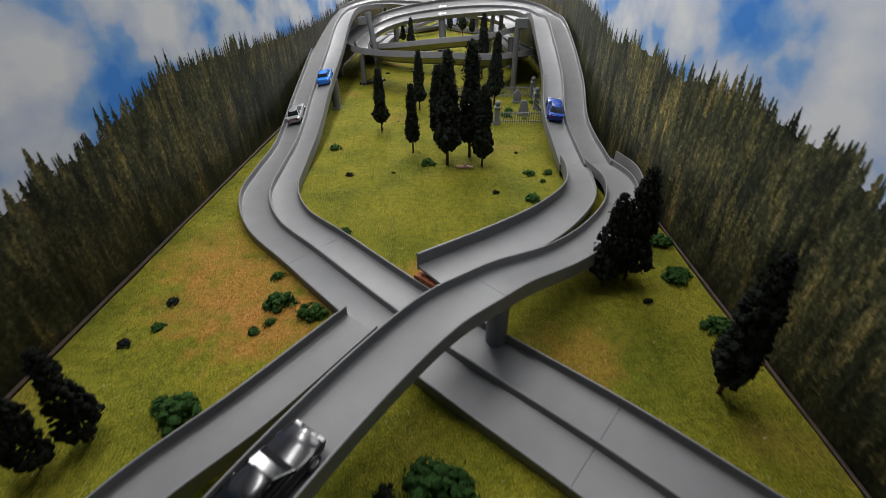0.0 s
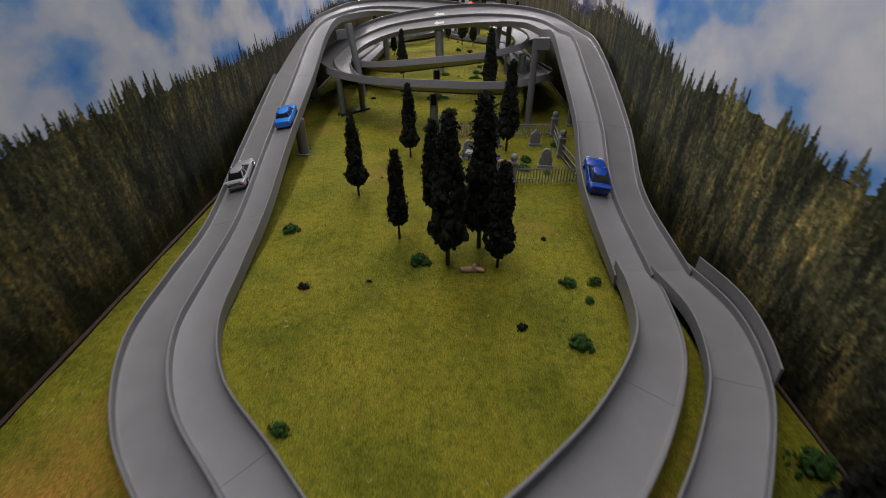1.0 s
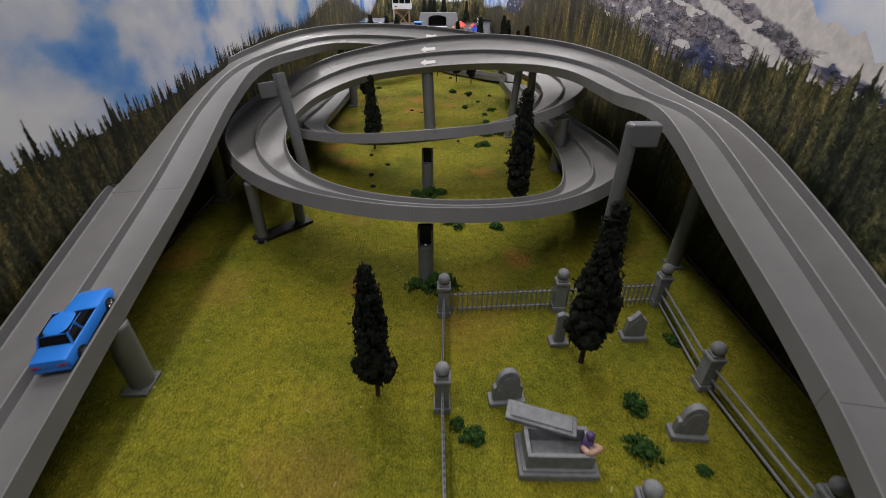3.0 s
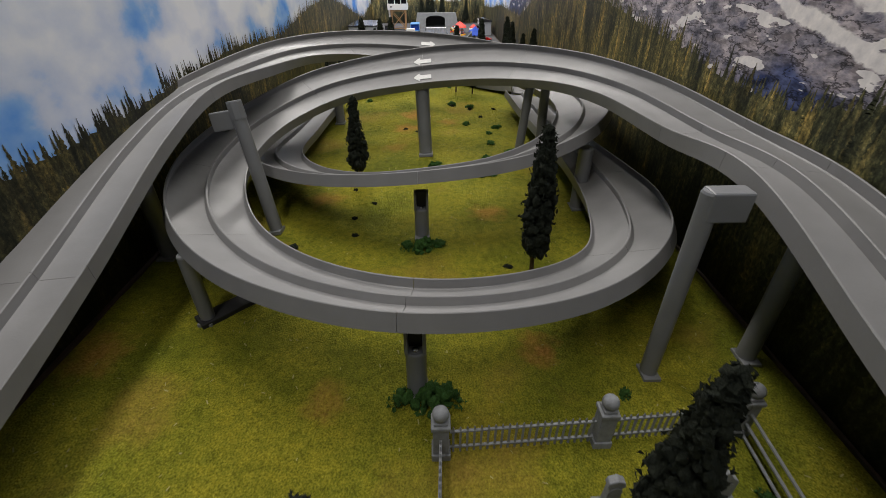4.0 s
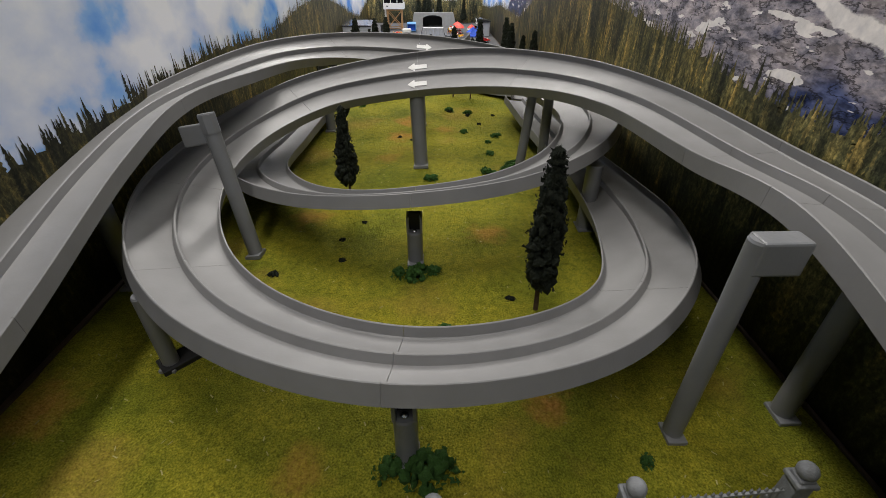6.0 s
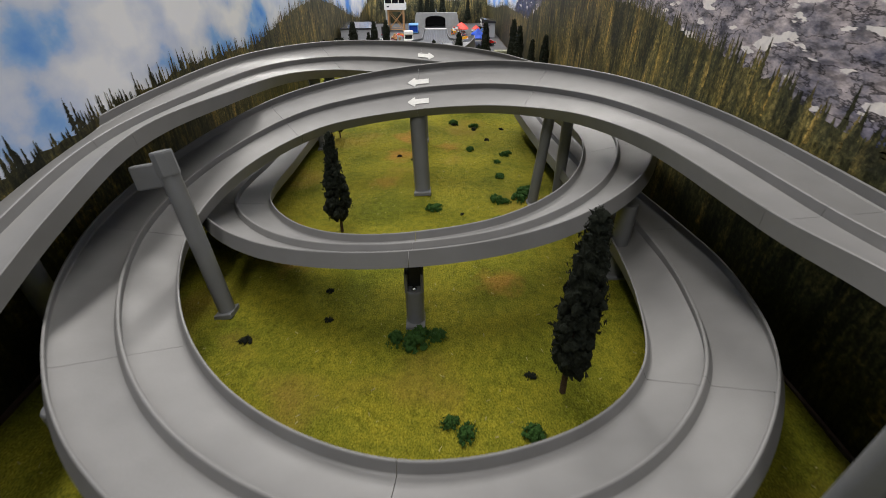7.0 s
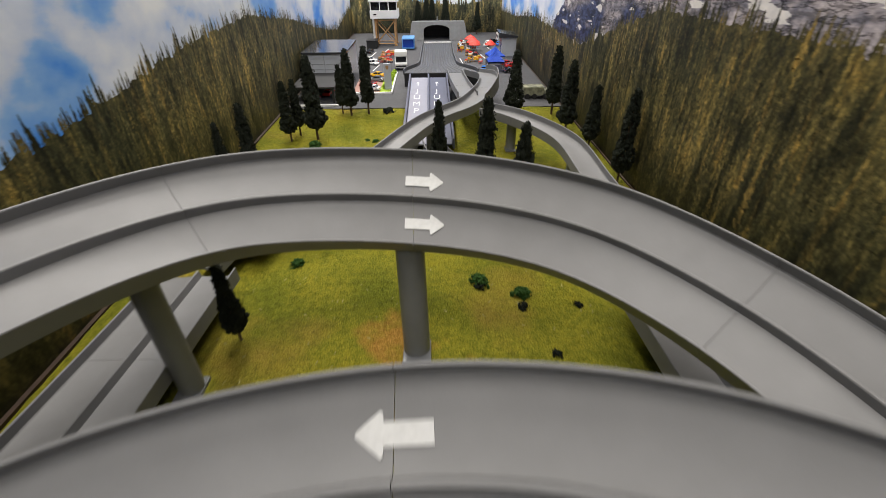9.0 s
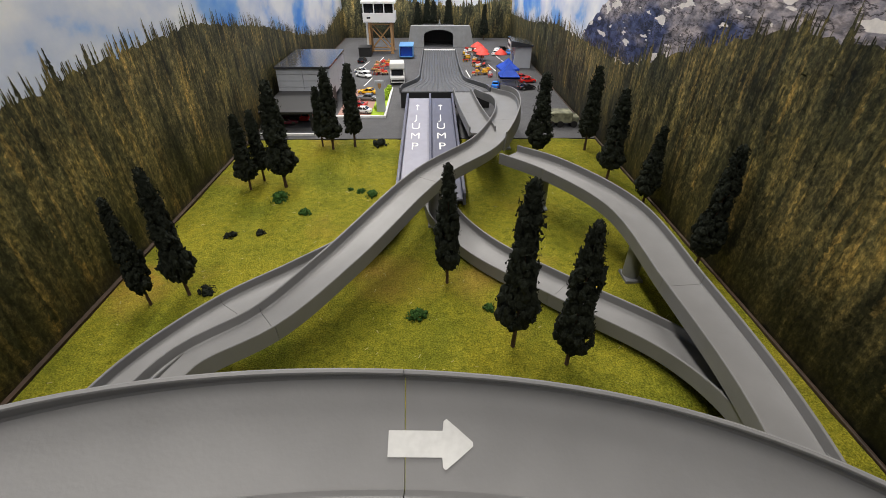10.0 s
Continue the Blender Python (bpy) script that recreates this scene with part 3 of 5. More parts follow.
OVERPASS = [(0.349, 0.905, 0.023, 0.0), (0.358, 0.802, 0.031, 3.1), (0.335, 0.706, 0.033, 5.0), (0.288, 0.627, 0.036, 5.0), (0.240, 0.566, 0.042, 4.0), (0.192, 0.514, 0.053, 2.3), (0.154, 0.473, 0.069, 1.2), (0.118, 0.435, 0.084, 0.5), (0.086, 0.401, 0.092, -1.4), (0.045, 0.366, 0.092, -4.0), (-0.005, 0.312, 0.081, -4.5), (-0.071, 0.211, 0.073, -1.1), (-0.152, 0.076, 0.051, 1.0)]
LANDING = [(-0.045, 0.408, 0.042, -3.2), (-0.126, 0.297, 0.035, -7.8), (-0.194, 0.212, 0.030, -2.9), (-0.259, 0.059, 0.024, -0.6)]
LOW_WEST = [(-0.288, 2.659, 0.030, 0.1), (-0.271, 2.768, 0.022, 0.1), (-0.219, 2.863, 0.018, -0.1), (-0.152, 2.933, 0.016, -0.1), (-0.077, 3.023, 0.014, 0.1), (-0.031, 3.163, 0.014, 0.1)]
HIGH_WEST = [(-0.25, 2.7, 0.03, -5.5), (-0.224, 2.768, 0.034, -8.9), (-0.155, 2.81, 0.049, -5.2), (-0.092, 2.883, 0.069, -3.1), (0.011, 3.072, 0.085, 0.8), (0.108, 3.203, 0.085, 5.1), (0.161, 3.331, 0.091, -2.8), (0.178, 3.425, 0.089, -6.0), (0.179, 3.51, 0.08, -5.0), (0.164, 3.595, 0.066, -2.0), (0.152, 3.665, 0.055, 0.0)]
HIGH_EAST = [(0.285, 2.595, 0.048, 4.3), (0.296, 2.705, 0.054, 3.5), (0.295, 2.852, 0.058, -1.2), (0.279, 3.004, 0.07, -2.8), (0.206, 3.113, 0.080, -3.8), (0.146, 3.180, 0.078, -1.0)]
LOW_EAST = [(0.286, 2.624, 0.050, 1.4), (0.297, 2.712, 0.032, 2.5), (0.273, 2.797, 0.016, 2.4), (0.173, 2.898, 0.012, 0.9), (0.086, 2.987, 0.012, -2.2), (0.035, 3.082, 0.013, -2.1), (0.024, 3.154, 0.014, -1.5)]

DECKS = []
track = thing("race_track", (0, 0, 0), "winding grey moulded plastic race track on round pillars", "race track")
path_a = lane(track, TRACK_A, W2, 2, ((.19, .285), (-.16, .61), (-.3, 1.04), (-.335, 1.6), (-.354, 1.95), (-.2, 2.52), (0, 2.58), (.25, 2.43), (.31, 2.13), (0, 1.879), (-.28, 2.1), (-.28, 2.5)))
path_b = lane(track, TRACK_B, W2, 2, ((.318, 1.257), (.347, 1.637), (.343, 1.77), (.2, 2.22), (0, 2.296), (-.21, 2.2), (-.305, 1.936), (-.25, 1.74), (0, 1.58), (.26, 1.7), (.303, 1.99)))
lane(track, RAMP, W1 + 0.002, 1, ((.23, .7),), (0.3, 1.6), flare=1.5)
lane(track, OVERPASS, W1 + 0.0022, 1, ((.31, .71), (.1, .405)))
lane(track, LANDING, W1, 1)
lane(track, LOW_WEST, W1, 1, ((-.215, 2.862),))
lane(track, HIGH_WEST, W1, 1, ((-.145, 2.8), (.01, 3.07), (.165, 3.335)))
lane(track, HIGH_EAST, W1, 1, ((.292, 2.85), (.198, 3.107)))
lane(track, LOW_EAST, W1, 1, ((.165, 2.894),))
FORK = [(.110, 3.27, .086, 0), (.107, 3.35, .078, 0), (.103, 3.45, .068, 0), (.100, 3.58, .057, 0), (.098, 3.685, .050, 0)]
lane(track, FORK, W1, 1, ((.075, 3.45),))


def guard_strip(name, pts, y0, y1, u, low, high):
    """A higher strip standing outside one edge of a lane; u: how far across to its left."""
    p = spline(pts)
    p = p[(p[:, 1] > y0) & (p[:, 1] < y1)]
    ac, li = frames_of(p)
    o = [(u, low), (u + 0.0022, low), (u + 0.0022, high), (u, high)]
    smooth_mesh(part(name, sweep(p[:, :3], ac, li, o), PLASTIC, track).data)


guard_strip("guard_fin", [q for q in OVERPASS if q[1] > 0.6], 0.70, 0.905, W1 + 0.0062, -0.012, 0.030)
guard_strip("bend_wall", [q for q in HIGH_WEST if q[1] > 3.0], 3.215, 3.60, -W1 - THICK - 0.0024, -0.012, 0.024)


def on_track(path, near, u=0.0):
    """The pose of the deck at the path point nearest to a plan point, u across to its left; x runs along the track."""
    k = int(np.argmin(((path[:, :3] - np.array(near)) ** 2).sum(1)))
    k = min(max(k, 1), len(path) - 2)
    t = Vector(path[k + 1, :3] - path[k - 1, :3]).normalized()
    left = Vector((-t.y, t.x, 0)).normalized()
    b = radians(path[k, 3])
    across = (left * math.cos(b) + Vector((0, 0, 1)) * math.sin(b)).normalized()
    lift = t.cross(across).normalized()
    m = Matrix((t, across, lift)).transposed().to_4x4()
    return Matrix.Translation(Vector(path[k, :3]) + across * u) @ m


ARROW_PAINT = mat("worn_white_paint", (0.66, 0.66, 0.64), 0.55, 0.0, 0.08, 300)


def arrow_mesh():
    bm = bmesh.new()
    poly = [(-.0225, -.006), (.0055, -.006), (.006, -.0105), (.0075, -.0115), (.013, -.0075), (.0215, -.001), (.0215, .001), (.013, .0075), (.0075, .0115), (.006, .0105), (.0055, .006), (-.0225, .006)]
    prism(bm, [(x * 0.87, y * 0.92) for x, y in poly], "z", 0.0002, 0.0011)
    return mesh_of("direction_arrow", bm, ARROW_PAINT)


ARROW = arrow_mesh()
for p, near, lanes in ((path_a, (0.016, 2.58, .17), (-.0262, .0215)), (path_b, (-.004, 2.29, .174), (-.0215, .0245))):
    for u in lanes:
        ob = part("direction_arrow", ARROW, None, track, "white painted arrow pointing along the lane")
        ob.matrix_world = on_track(p, near, u)


def deck_under(x, y, r=0.012):
    """Height of the underside of the highest banked deck that lies over a plan point."""
    best = 0.05
    for path, half in DECKS:
        side, lift = frames_of(path)
        k = int(np.argmin(((path[:, :2] - np.array((x, y))) ** 2).sum(1)))
        flat = np.array((side[k, 0], side[k, 1]))
        u = float((np.array((x, y)) - path[k, :2]) @ flat / (flat @ flat))
        if abs(u) < half + 0.012:
            best = max(best, path[k, 2] + u * side[k, 2] - 0.0042 - r * (abs(side[k, 2]) + abs(lift[k, 1])))
    return best


def pillar(x, y, top, r=0.0125, arm=None, drop=0.0, foot=True, plate=0.0, slot=False, lean=(0, 0)):
    """A round plastic pillar with a foot flange; arm: how far its bracket reaches sideways to the track;
    lean: how far its head stands off its foot; no top: it reaches up to the deck."""
    if top is None:
        top = deck_under(x + lean[0], y + lean[1], r)
    root = thing("track_pillar", (x, y, 0, -math.degrees(math.atan2(lean[1], top)), math.degrees(math.atan2(lean[0], top))), "round grey plastic pillar holding up the track", "pillar", "track pillars")
    bm = bmesh.new()
    lathe(bm, [(r * 1.02, 0.0), (r, 0.004), (r, top - 0.002), (r - 0.001, top)], 20)
    smooth_mesh(part("column", bm, PILLAR, root).data)
    if foot:
        bm = bmesh.new()
        box(bm, -r * 1.05, r * 1.05, -r * 1.5, r * 1.1, -0.003, 0.0035, 0.0008)
        part("foot", bm, PILLAR, root)
    if drop:
        bm = bmesh.new()
        lathe(bm, [(r * 1.12, top - 0.024), (r * 1.14, top - 0.022), (r * 1.14, top + 0.001), (r * 1.08, top + 0.003)], 8)
        part("collar", bm, PILLAR, root)
    if arm:
        bm = bmesh.new()
        lo, hi = min(0, arm), max(0, arm)
        box(bm, lo - (0.004 if arm > 0 else 0), hi + (0.004 if arm < 0 and not drop else 0), -r * 1.03 if not drop else 0.0, r * 1.03, top - 0.027 - drop, top + 0.001 - drop, 0.002)
        part("bracket", bm, PILLAR, root)
    if plate:
        bm = bmesh.new()
        box(bm, -0.012, plate, -0.013, 0.013, -0.003, 0.006, 0.001)
        bm.transform(Matrix.Rotation(math.radians(45), 4, "Z"))
        part("base_plate", bm, BLACK, root, "dark strip under two pillars")
    if slot:
        for sx in (-1, 1):
            bm = bmesh.new()
            box(bm, sx * (r - 0.0035) if sx > 0 else -r, r if sx > 0 else -(r - 0.0035), -r * 0.7, r, top - 0.002, top + 0.026, 0.0008)
            part("cheek", bm, PILLAR, root)
        # black back paints the shade inside the slot
        bm = bmesh.new()
        box(bm, -r + 0.003, r - 0.003, r * 0.3, r, top - 0.002, top + 0.026)
        part("slot_shade_back", bm, BLACK, root, "slot behind the screw, its shade painted black")
        bm = bmesh.new()
        bmesh.ops.create_uvsphere(bm, u_segments=12, v_segments=8, radius=0.0036, matrix=Matrix.Translation((0, -r * 0.25, top + 0.001)) @ Matrix.Diagonal((1, 1, 0.7, 1)))
        part("screw", bm, STEEL, root, "shiny steel screw head", True)
    return root


pillar(.253, 1.578, .218, .0088, arm=.032)
pillar(-.241, 1.895, .207, .0105, arm=-.045, drop=.010, lean=(-.031, .032))
pillar(.372, 1.597, .200, .010)
pillar(-.262, 1.676, None, .0085, plate=.085)
pillar(-.214, 1.726, None, .0085)
pillar(.003, 1.562, .060, .0105, slot=True)
pillar(.003, 1.872, .052, .0112, slot=True)
pillar(.283, 1.965, .112)
pillar(-.383, 1.826, None)
pillar(-.295, 1.384, None)
pillar(-.234, 2.484, None)
pillar(.006, 2.240, None, .0150, lean=(-.006, .022))
pillar(.001, 2.530, None, .0150, lean=(-.004, .022))
pillar(.209, 2.182, None, .0092, lean=(.016, .006))
pillar(.261, 2.207, None, .010)
pillar(.33, 1.22, None)
pillar(.2, 3.14, None, .011)
pillar(.285, 2.944, None, .011)
pillar(.105, .414, None, .012)
pillar(.02, 3.09, None, .011)
pillar(.18, 3.42, None, .011)


# ---- trees and shrubs ----
def clump_mesh(name, count, material, shape, seed, size, leaves=0):
    """Many small jagged clumps; shape(rng) gives a place and a size factor for each."""
    rng = random.Random(seed)
    bm = bmesh.new()
    for _ in range(count):
        p, k = shape(rng)
        r = size * k * rng.uniform(0.6, 1.3)
        g = bmesh.ops.create_icosphere(bm, subdivisions=1, radius=1.0)
        q = Euler((rng.uniform(0, 6), rng.uniform(0, 6), rng.uniform(0, 6))).to_matrix()
        s = Vector((rng.uniform(0.7, 1.2), rng.uniform(0.7, 1.2), rng.uniform(0.8, 1.4))) * r
        for v in g["verts"]:
            w = q @ v.co
            v.co = Vector(p) + Vector((w.x * s.x, w.y * s.y, w.z * s.z)) * rng.uniform(0.7, 1.25)
    for _ in range(leaves):
        p, k = shape(rng)
        d = Vector((p[0], p[1], 0)).normalized() if (p[0] or p[1]) else Vector((1, 0, 0))
        c = Vector(p) + d * size * 0.8
        vs = [bm.verts.new(c + Vector((rng.uniform(-1, 1), rng.uniform(-1, 1), rng.uniform(-1, 1))) * size * 0.7) for _ in range(3)]
        bm.faces.new(vs)
    return mesh_of(name, bm, material)


def cypress_shape(tall, wide, foot, twist):
    def shape(rng):
        f = rng.random()
        z = foot + (tall - foot) * f
        prof = wide * (min(1.0, 0.45 + f * 5) * (1 - f) ** 0.55 + 0.12 * math.sin(f * 17 + twist) * (1 - f) + 0.03)
        a = rng.uniform(0, 2 * math.pi)
        rad = max(0.0, prof * (1 + 0.18 * math.sin(2 * a + f * 9 + twist)) * rng.uniform(0.55, 1.0))
        return (rad * math.cos(a), rad * math.sin(a), z), 0.65 + 0.5 * (1 - f)
    return shape


def tree_parts(k):
    tall = 1.0
    wide = (0.125, 0.11, 0.14, 0.19)[k]
    foot = (0.17, 0.2, 0.15, 0.14)[k]
    crown = clump_mesh("crown", 520, CYPRESS, cypress_shape(tall, wide, foot, k * 2.1), 40 + k, 0.030, 700)
    bm = bmesh.new()
    rod(bm, (0, 0, -0.01), (0.008, 0.004, 0.25), 0.018, 0.013, 8)
    rod(bm, (0.008, 0.004, 0.25), (0, 0, 0.9), 0.013, 0.003, 6)
    for j in range(5):
        a = j * 2.4
        rod(bm, (0, 0, 0.2 + j * 0.1), (0.07 * math.cos(a), 0.07 * math.sin(a), 0.27 + j * 0.1), 0.005, 0.002, 5)
    trunk = mesh_of("trunk", bm, BARK)
    return crown, trunk


TREES = [tree_parts(k) for k in range(4)]


def tree(x, y, tall, k, turn, lean=(0, 0)):
    thin = tall * (0.80 if k == 3 else 0.95 if y > 3.0 else 0.72 if y > 2.7 else 0.88)
    root = thing("tree", pose(x, y, height(x, y) - 0.0005, lean[0], lean[1], turn) @ Matrix.Diagonal((thin, thin, tall, 1)), "dark green model cypress with a thin brown trunk", "tree", "model cypresses")
    part("crown", TREES[k][0], None, root)
    part("trunk", TREES[k][1], None, root, "thin brown trunk")


for i, (x, y, h, k) in enumerate([
        (-.319, 3.214, .139, 0), (-.305, 3.25, .134, 1), (-.257, 3.224, .190, 0), (-.229, 3.427, .13, 1), (-.203, 3.41, .172, 0), (-.157, 3.426, .175, 1),
        (-.337, 2.896, .148, 0), (-.298, 2.915, .175, 0), (.034, 2.935, .171, 0), (.104, 2.818, .205, 0), (.158, 2.791, .178, 2), (.240, 3.36, .172, 2),
        (.355, 3.398, .176, 1), (.352, 3.242, .172, 0), (.381, 3.141, .141, 0), (.385, 2.961, .178, 2), (-.13, 1.172, .156, 0), (-.037, 1.022, .154, 1),
        (-.045, 1.365, .164, 0), (.178, 1.405, .20, 0), (.043, .948, .23, 0), (.092, .995, .24, 0), (.117, .943, .168, 2), (.016, 1.075, .180, 1),
        (-.126, 2.09, .168, 0), (.16, 1.758, .215, 1), (.261, .532, .140, 3), (.295, .545, .168, 3), (.331, .354, .175, 2), (-.284, .292, .118, 3), (-.31, .262, .120, 3),
        (-.208, 2.553, .112, 0)]):
    tree(x, y, h, k, i * 77 % 360)


def shrub_shape(rng):
    a, e = rng.uniform(0, 2 * math.pi), rng.uniform(0.0, 1.0)
    r = rng.uniform(0.3, 1.0) * (1 - 0.5 * e)
    return (r * math.cos(a), r * math.sin(a) * 0.8, 0.1 + e * 0.55), 1.0


SHRUBS = [clump_mesh("shrub", 40, SHRUB, shrub_shape, 60 + k, 0.22, 120) for k in range(3)]
DRY = [clump_mesh("shrub", 22, CYPRESS, shrub_shape, 70 + k, 0.25, 60) for k in range(2)]


def shrub(x, y, r, k, dark=False):
    ob = new("shrub", DRY[k % 2] if dark else SHRUBS[k % 3])
    ob.matrix_world = pose(x, y, height(x, y) - 0.001, 0, 0, k * 53 % 360) @ Matrix.Diagonal((r, r, r * 0.9, 1))
    tagged(ob, "small dark clump of dry moss on the grass" if dark else "small bright green foam shrub on the grass", "shrub", "dry clumps" if dark else "green shrubs")


for i, (x, y, r) in enumerate([
        (-.223, 1.04, .016), (-.002, .955, .017), (.012, .95, .010), (.215, .905, .014), (.253, .906, .012), (.235, .867, .009), (.203, .787, .017), (-.17, .486, .022), (-.172, .451, .009),
        (-.186, .436, .009), (-.122, .465, .021), (-.192, .545, .011), (-.216, .319, .025), (-.235, .327, .015), (.378, .637, .022), (.366, .549, .021), (.382, .56, .014), (.378, .448, .022),
        (.033, .254, .026), (.06, .25, .022), (-.123, .668, .012), (-.307, .441, .010), (.216, 1.347, .016), (.205, 1.297, .018), (.05, 1.314, .014), (.036, 1.327, .010), (.297, 1.438, .012), (.251, 1.277, .008),
        (.005, 1.835, .022), (-.020, 1.838, .014), (.029, 1.842, .014), (.041, 1.722, .011), (.056, 1.711, .013), (.120, 1.708, .014), (.022, 1.545, .027), (-.012, 1.548, .016), (.169, 2.378, .010), (.026, 2.163, .016), (.034, 2.175, .010), (.114, 2.458, .013), (.19, 2.418, .012), (.2, 2.43, .010), (.165, 2.3, .013),
        (.145, 2.194, .017), (.16, 2.188, .012), (.204, 2.219, .024), (.188, 2.2, .018), (.141, 2.112, .016), (.125, 2.106, .012), (.137, 2.63, .011), (.084, 2.653, .017), (.138, 2.627, .015),
        (-.178, 2.702, .013), (-.255, 3.176, .020), (-.2, 3.124, .012), (-.115, 3.201, .010), (-.093, 3.187, .014), (-.135, 3.21, .007), (-.004, 2.868, .014), (.218, 1.55, .009), (.084, 2.882, .009)]):
    shrub(x, y, r, i)
for i, (x, y, r) in enumerate([(-.159, .891, .010), (.137, .814, .009), (-.315, .489, .011), (-.331, .413, .010), (.311, .497, .008), (-.001, .241, .014), (-.096, 1.252, .004), 
                               (-.199, 1.84, .010), (-.117, 1.934, .007), (-.13, 2.047, .006), (.13, 1.779, .008), (.084, 2.644, .010), (.136, 2.60, .010), (-.087, 1.986, .006), (-.107, 1.875, .007),
                               (.077, 2.144, .005), (.207, 2.603, .008), (-.103, 3.43, .019), (-.296, 3.052, .012), (-.253, 3.061, .010), (-.278, 2.921, .013), (-.05, 2.42, .007), (-.02, 2.40, .006), (.16, 2.52, .008), (-.07, .905, .005), (.03, 1.04, .006), (.2, 1.02, .006)]):
    shrub(x, y, r, i, True)


def litter():
    """Pale flecks and loose crumbs scattered over the grass."""
    rng = random.Random(11)
    verts, faces = [], []
    for _ in range(1500):
        x, y = rng.uniform(-.38, .38), rng.uniform(.2, 3.45)
        a, l, w = rng.uniform(0, math.pi), rng.uniform(.0008, .0028), rng.uniform(.0003, .0007)
        z = height(x, y) + .0006
        b = len(verts)
        for u, v, e in ((-l, -w, 0), (l, -w, .0006), (l, w, .0006), (-l, w, 0)):
            verts.append((x + u * math.cos(a) - v * math.sin(a), y + u * math.sin(a) + v * math.cos(a), z + e))
        faces.append((b, b + 1, b + 2, b + 3))
    me = bpy.data.meshes.new("grass_litter")
    me.from_pydata(verts, [], faces)
    me.materials.append(mat("straw", (0.42, 0.38, 0.14), 0.9, 0, 0.3, 90))
    tagged(new("grass_litter", me), "pale straw flecks scattered over the model grass", "grass", kind="stuff")


def tufts():
    """Short upright flock fibres."""
    rng = random.Random(12)
    n = 230000
    r = np.random.RandomState(4)
    x, y = r.uniform(-.398, .398, n), r.uniform(.2, 3.46, n)
    z = np.array([height(a, b) for a, b in zip(x, y)]) - .0003
    ang, tall, lean = r.uniform(0, np.pi, n), r.uniform(.0014, .0040, n), r.uniform(-.0012, .0012, (n, 2))
    w = r.uniform(.00018, .0004, n)
    v = np.empty((n, 3, 3))
    v[:, 0] = np.stack([x - w * np.cos(ang), y - w * np.sin(ang), z], 1)
    v[:, 1] = np.stack([x + w * np.cos(ang), y + w * np.sin(ang), z], 1)
    v[:, 2] = np.stack([x + lean[:, 0], y + lean[:, 1], z + tall], 1)
    me = bpy.data.meshes.new("static_grass_fibres")
    me.vertices.add(n * 3)
    me.vertices.foreach_set("co", v.ravel())
    me.loops.add(n * 3)
    me.loops.foreach_set("vertex_index", np.arange(n * 3))
    me.polygons.add(n)
    me.polygons.foreach_set("loop_start", np.arange(n) * 3)
    me.update()
    me.validate()
    me.materials.append(GRASS)
    tagged(new("static_grass_fibres", me), "short yellow-green flock fibres of the model lawn", "grass", kind="stuff")


litter()
tufts()


# ---- the graveyard ----
POSTS = [(.026, 1.490), (.174, 1.498), (.308, 1.507), (.021, 1.348), (.021, 1.216), (.172, 1.232), (.312, 1.232), (.298, 1.371)]


def graveyard_fence():
    """Cast posts with ball caps and low picket railings between them, as one fence."""
    root = thing("fence", (0, 0, 0), "low grey cast picket fence with ball-topped posts", "fence")
    bm = bmesh.new()
    box(bm, -.0085, .0085, -.0085, .0085, -.002, .008, .0008)
    box(bm, -.007, .007, -.007, .007, .007, .042, .0008)
    shaft = mesh_of("post", bm, STONE)
    bm = bmesh.new()
    box(bm, -.0085, .0085, -.0085, .0085, .042, .0465, .001)
    box(bm, -.006, .006, -.006, .006, .046, .0495, .0008)
    cap = mesh_of("cap", bm, STONE)
    bm = bmesh.new()
    bmesh.ops.create_uvsphere(bm, u_segments=16, v_segments=10, radius=.0075, matrix=Matrix.Translation((0, 0, .0555)))
    ball = mesh_of("ball", bm, STONE, True)
    for x, y in POSTS:
        post = part("post", shaft, None, root)
        post.location = (x, y, 0)
        part("cap", cap, None, post)
        part("ball", ball, None, post)
    bm = bmesh.new()
    prism(bm, [(-.0009, .001), (.0009, .001), (.0009, .0335), (0, .036), (-.0009, .0335)], "y", -.0007, .0007)
    picket = mesh_of("picket", bm, STONE)
    for a, b in ((0, 1), (1, 2), (0, 3), (3, 4), (4, 5), (5, 6), (2, 7), (7, 6)):
        (x0, y0), (x1, y1) = POSTS[a], POSTS[b]
        d = Vector((x1 - x0, y1 - y0, 0))
        ln = d.length - .016
        bm = bmesh.new()
        for z in (.007, .029) if (a, b) not in ((2, 7), (7, 6)) else (.005, .018, .031):
            box(bm, .008, .008 + ln, -.0012, .0012, z, z + .002, .0003)
        rail = part("railing", bm, STONE, root)
        rail.matrix_basis = pose(x0, y0, 0, 0, 0, math.degrees(math.atan2(d.y, d.x)))
        n = max(5, int(ln / .0062)) if (a, b) not in ((2, 7), (7, 6)) else 0
        for k in range(n):
            part("picket", picket, None, rail).location = (.008 + ln * (k + .5) / n, 0, 0)


graveyard_fence()


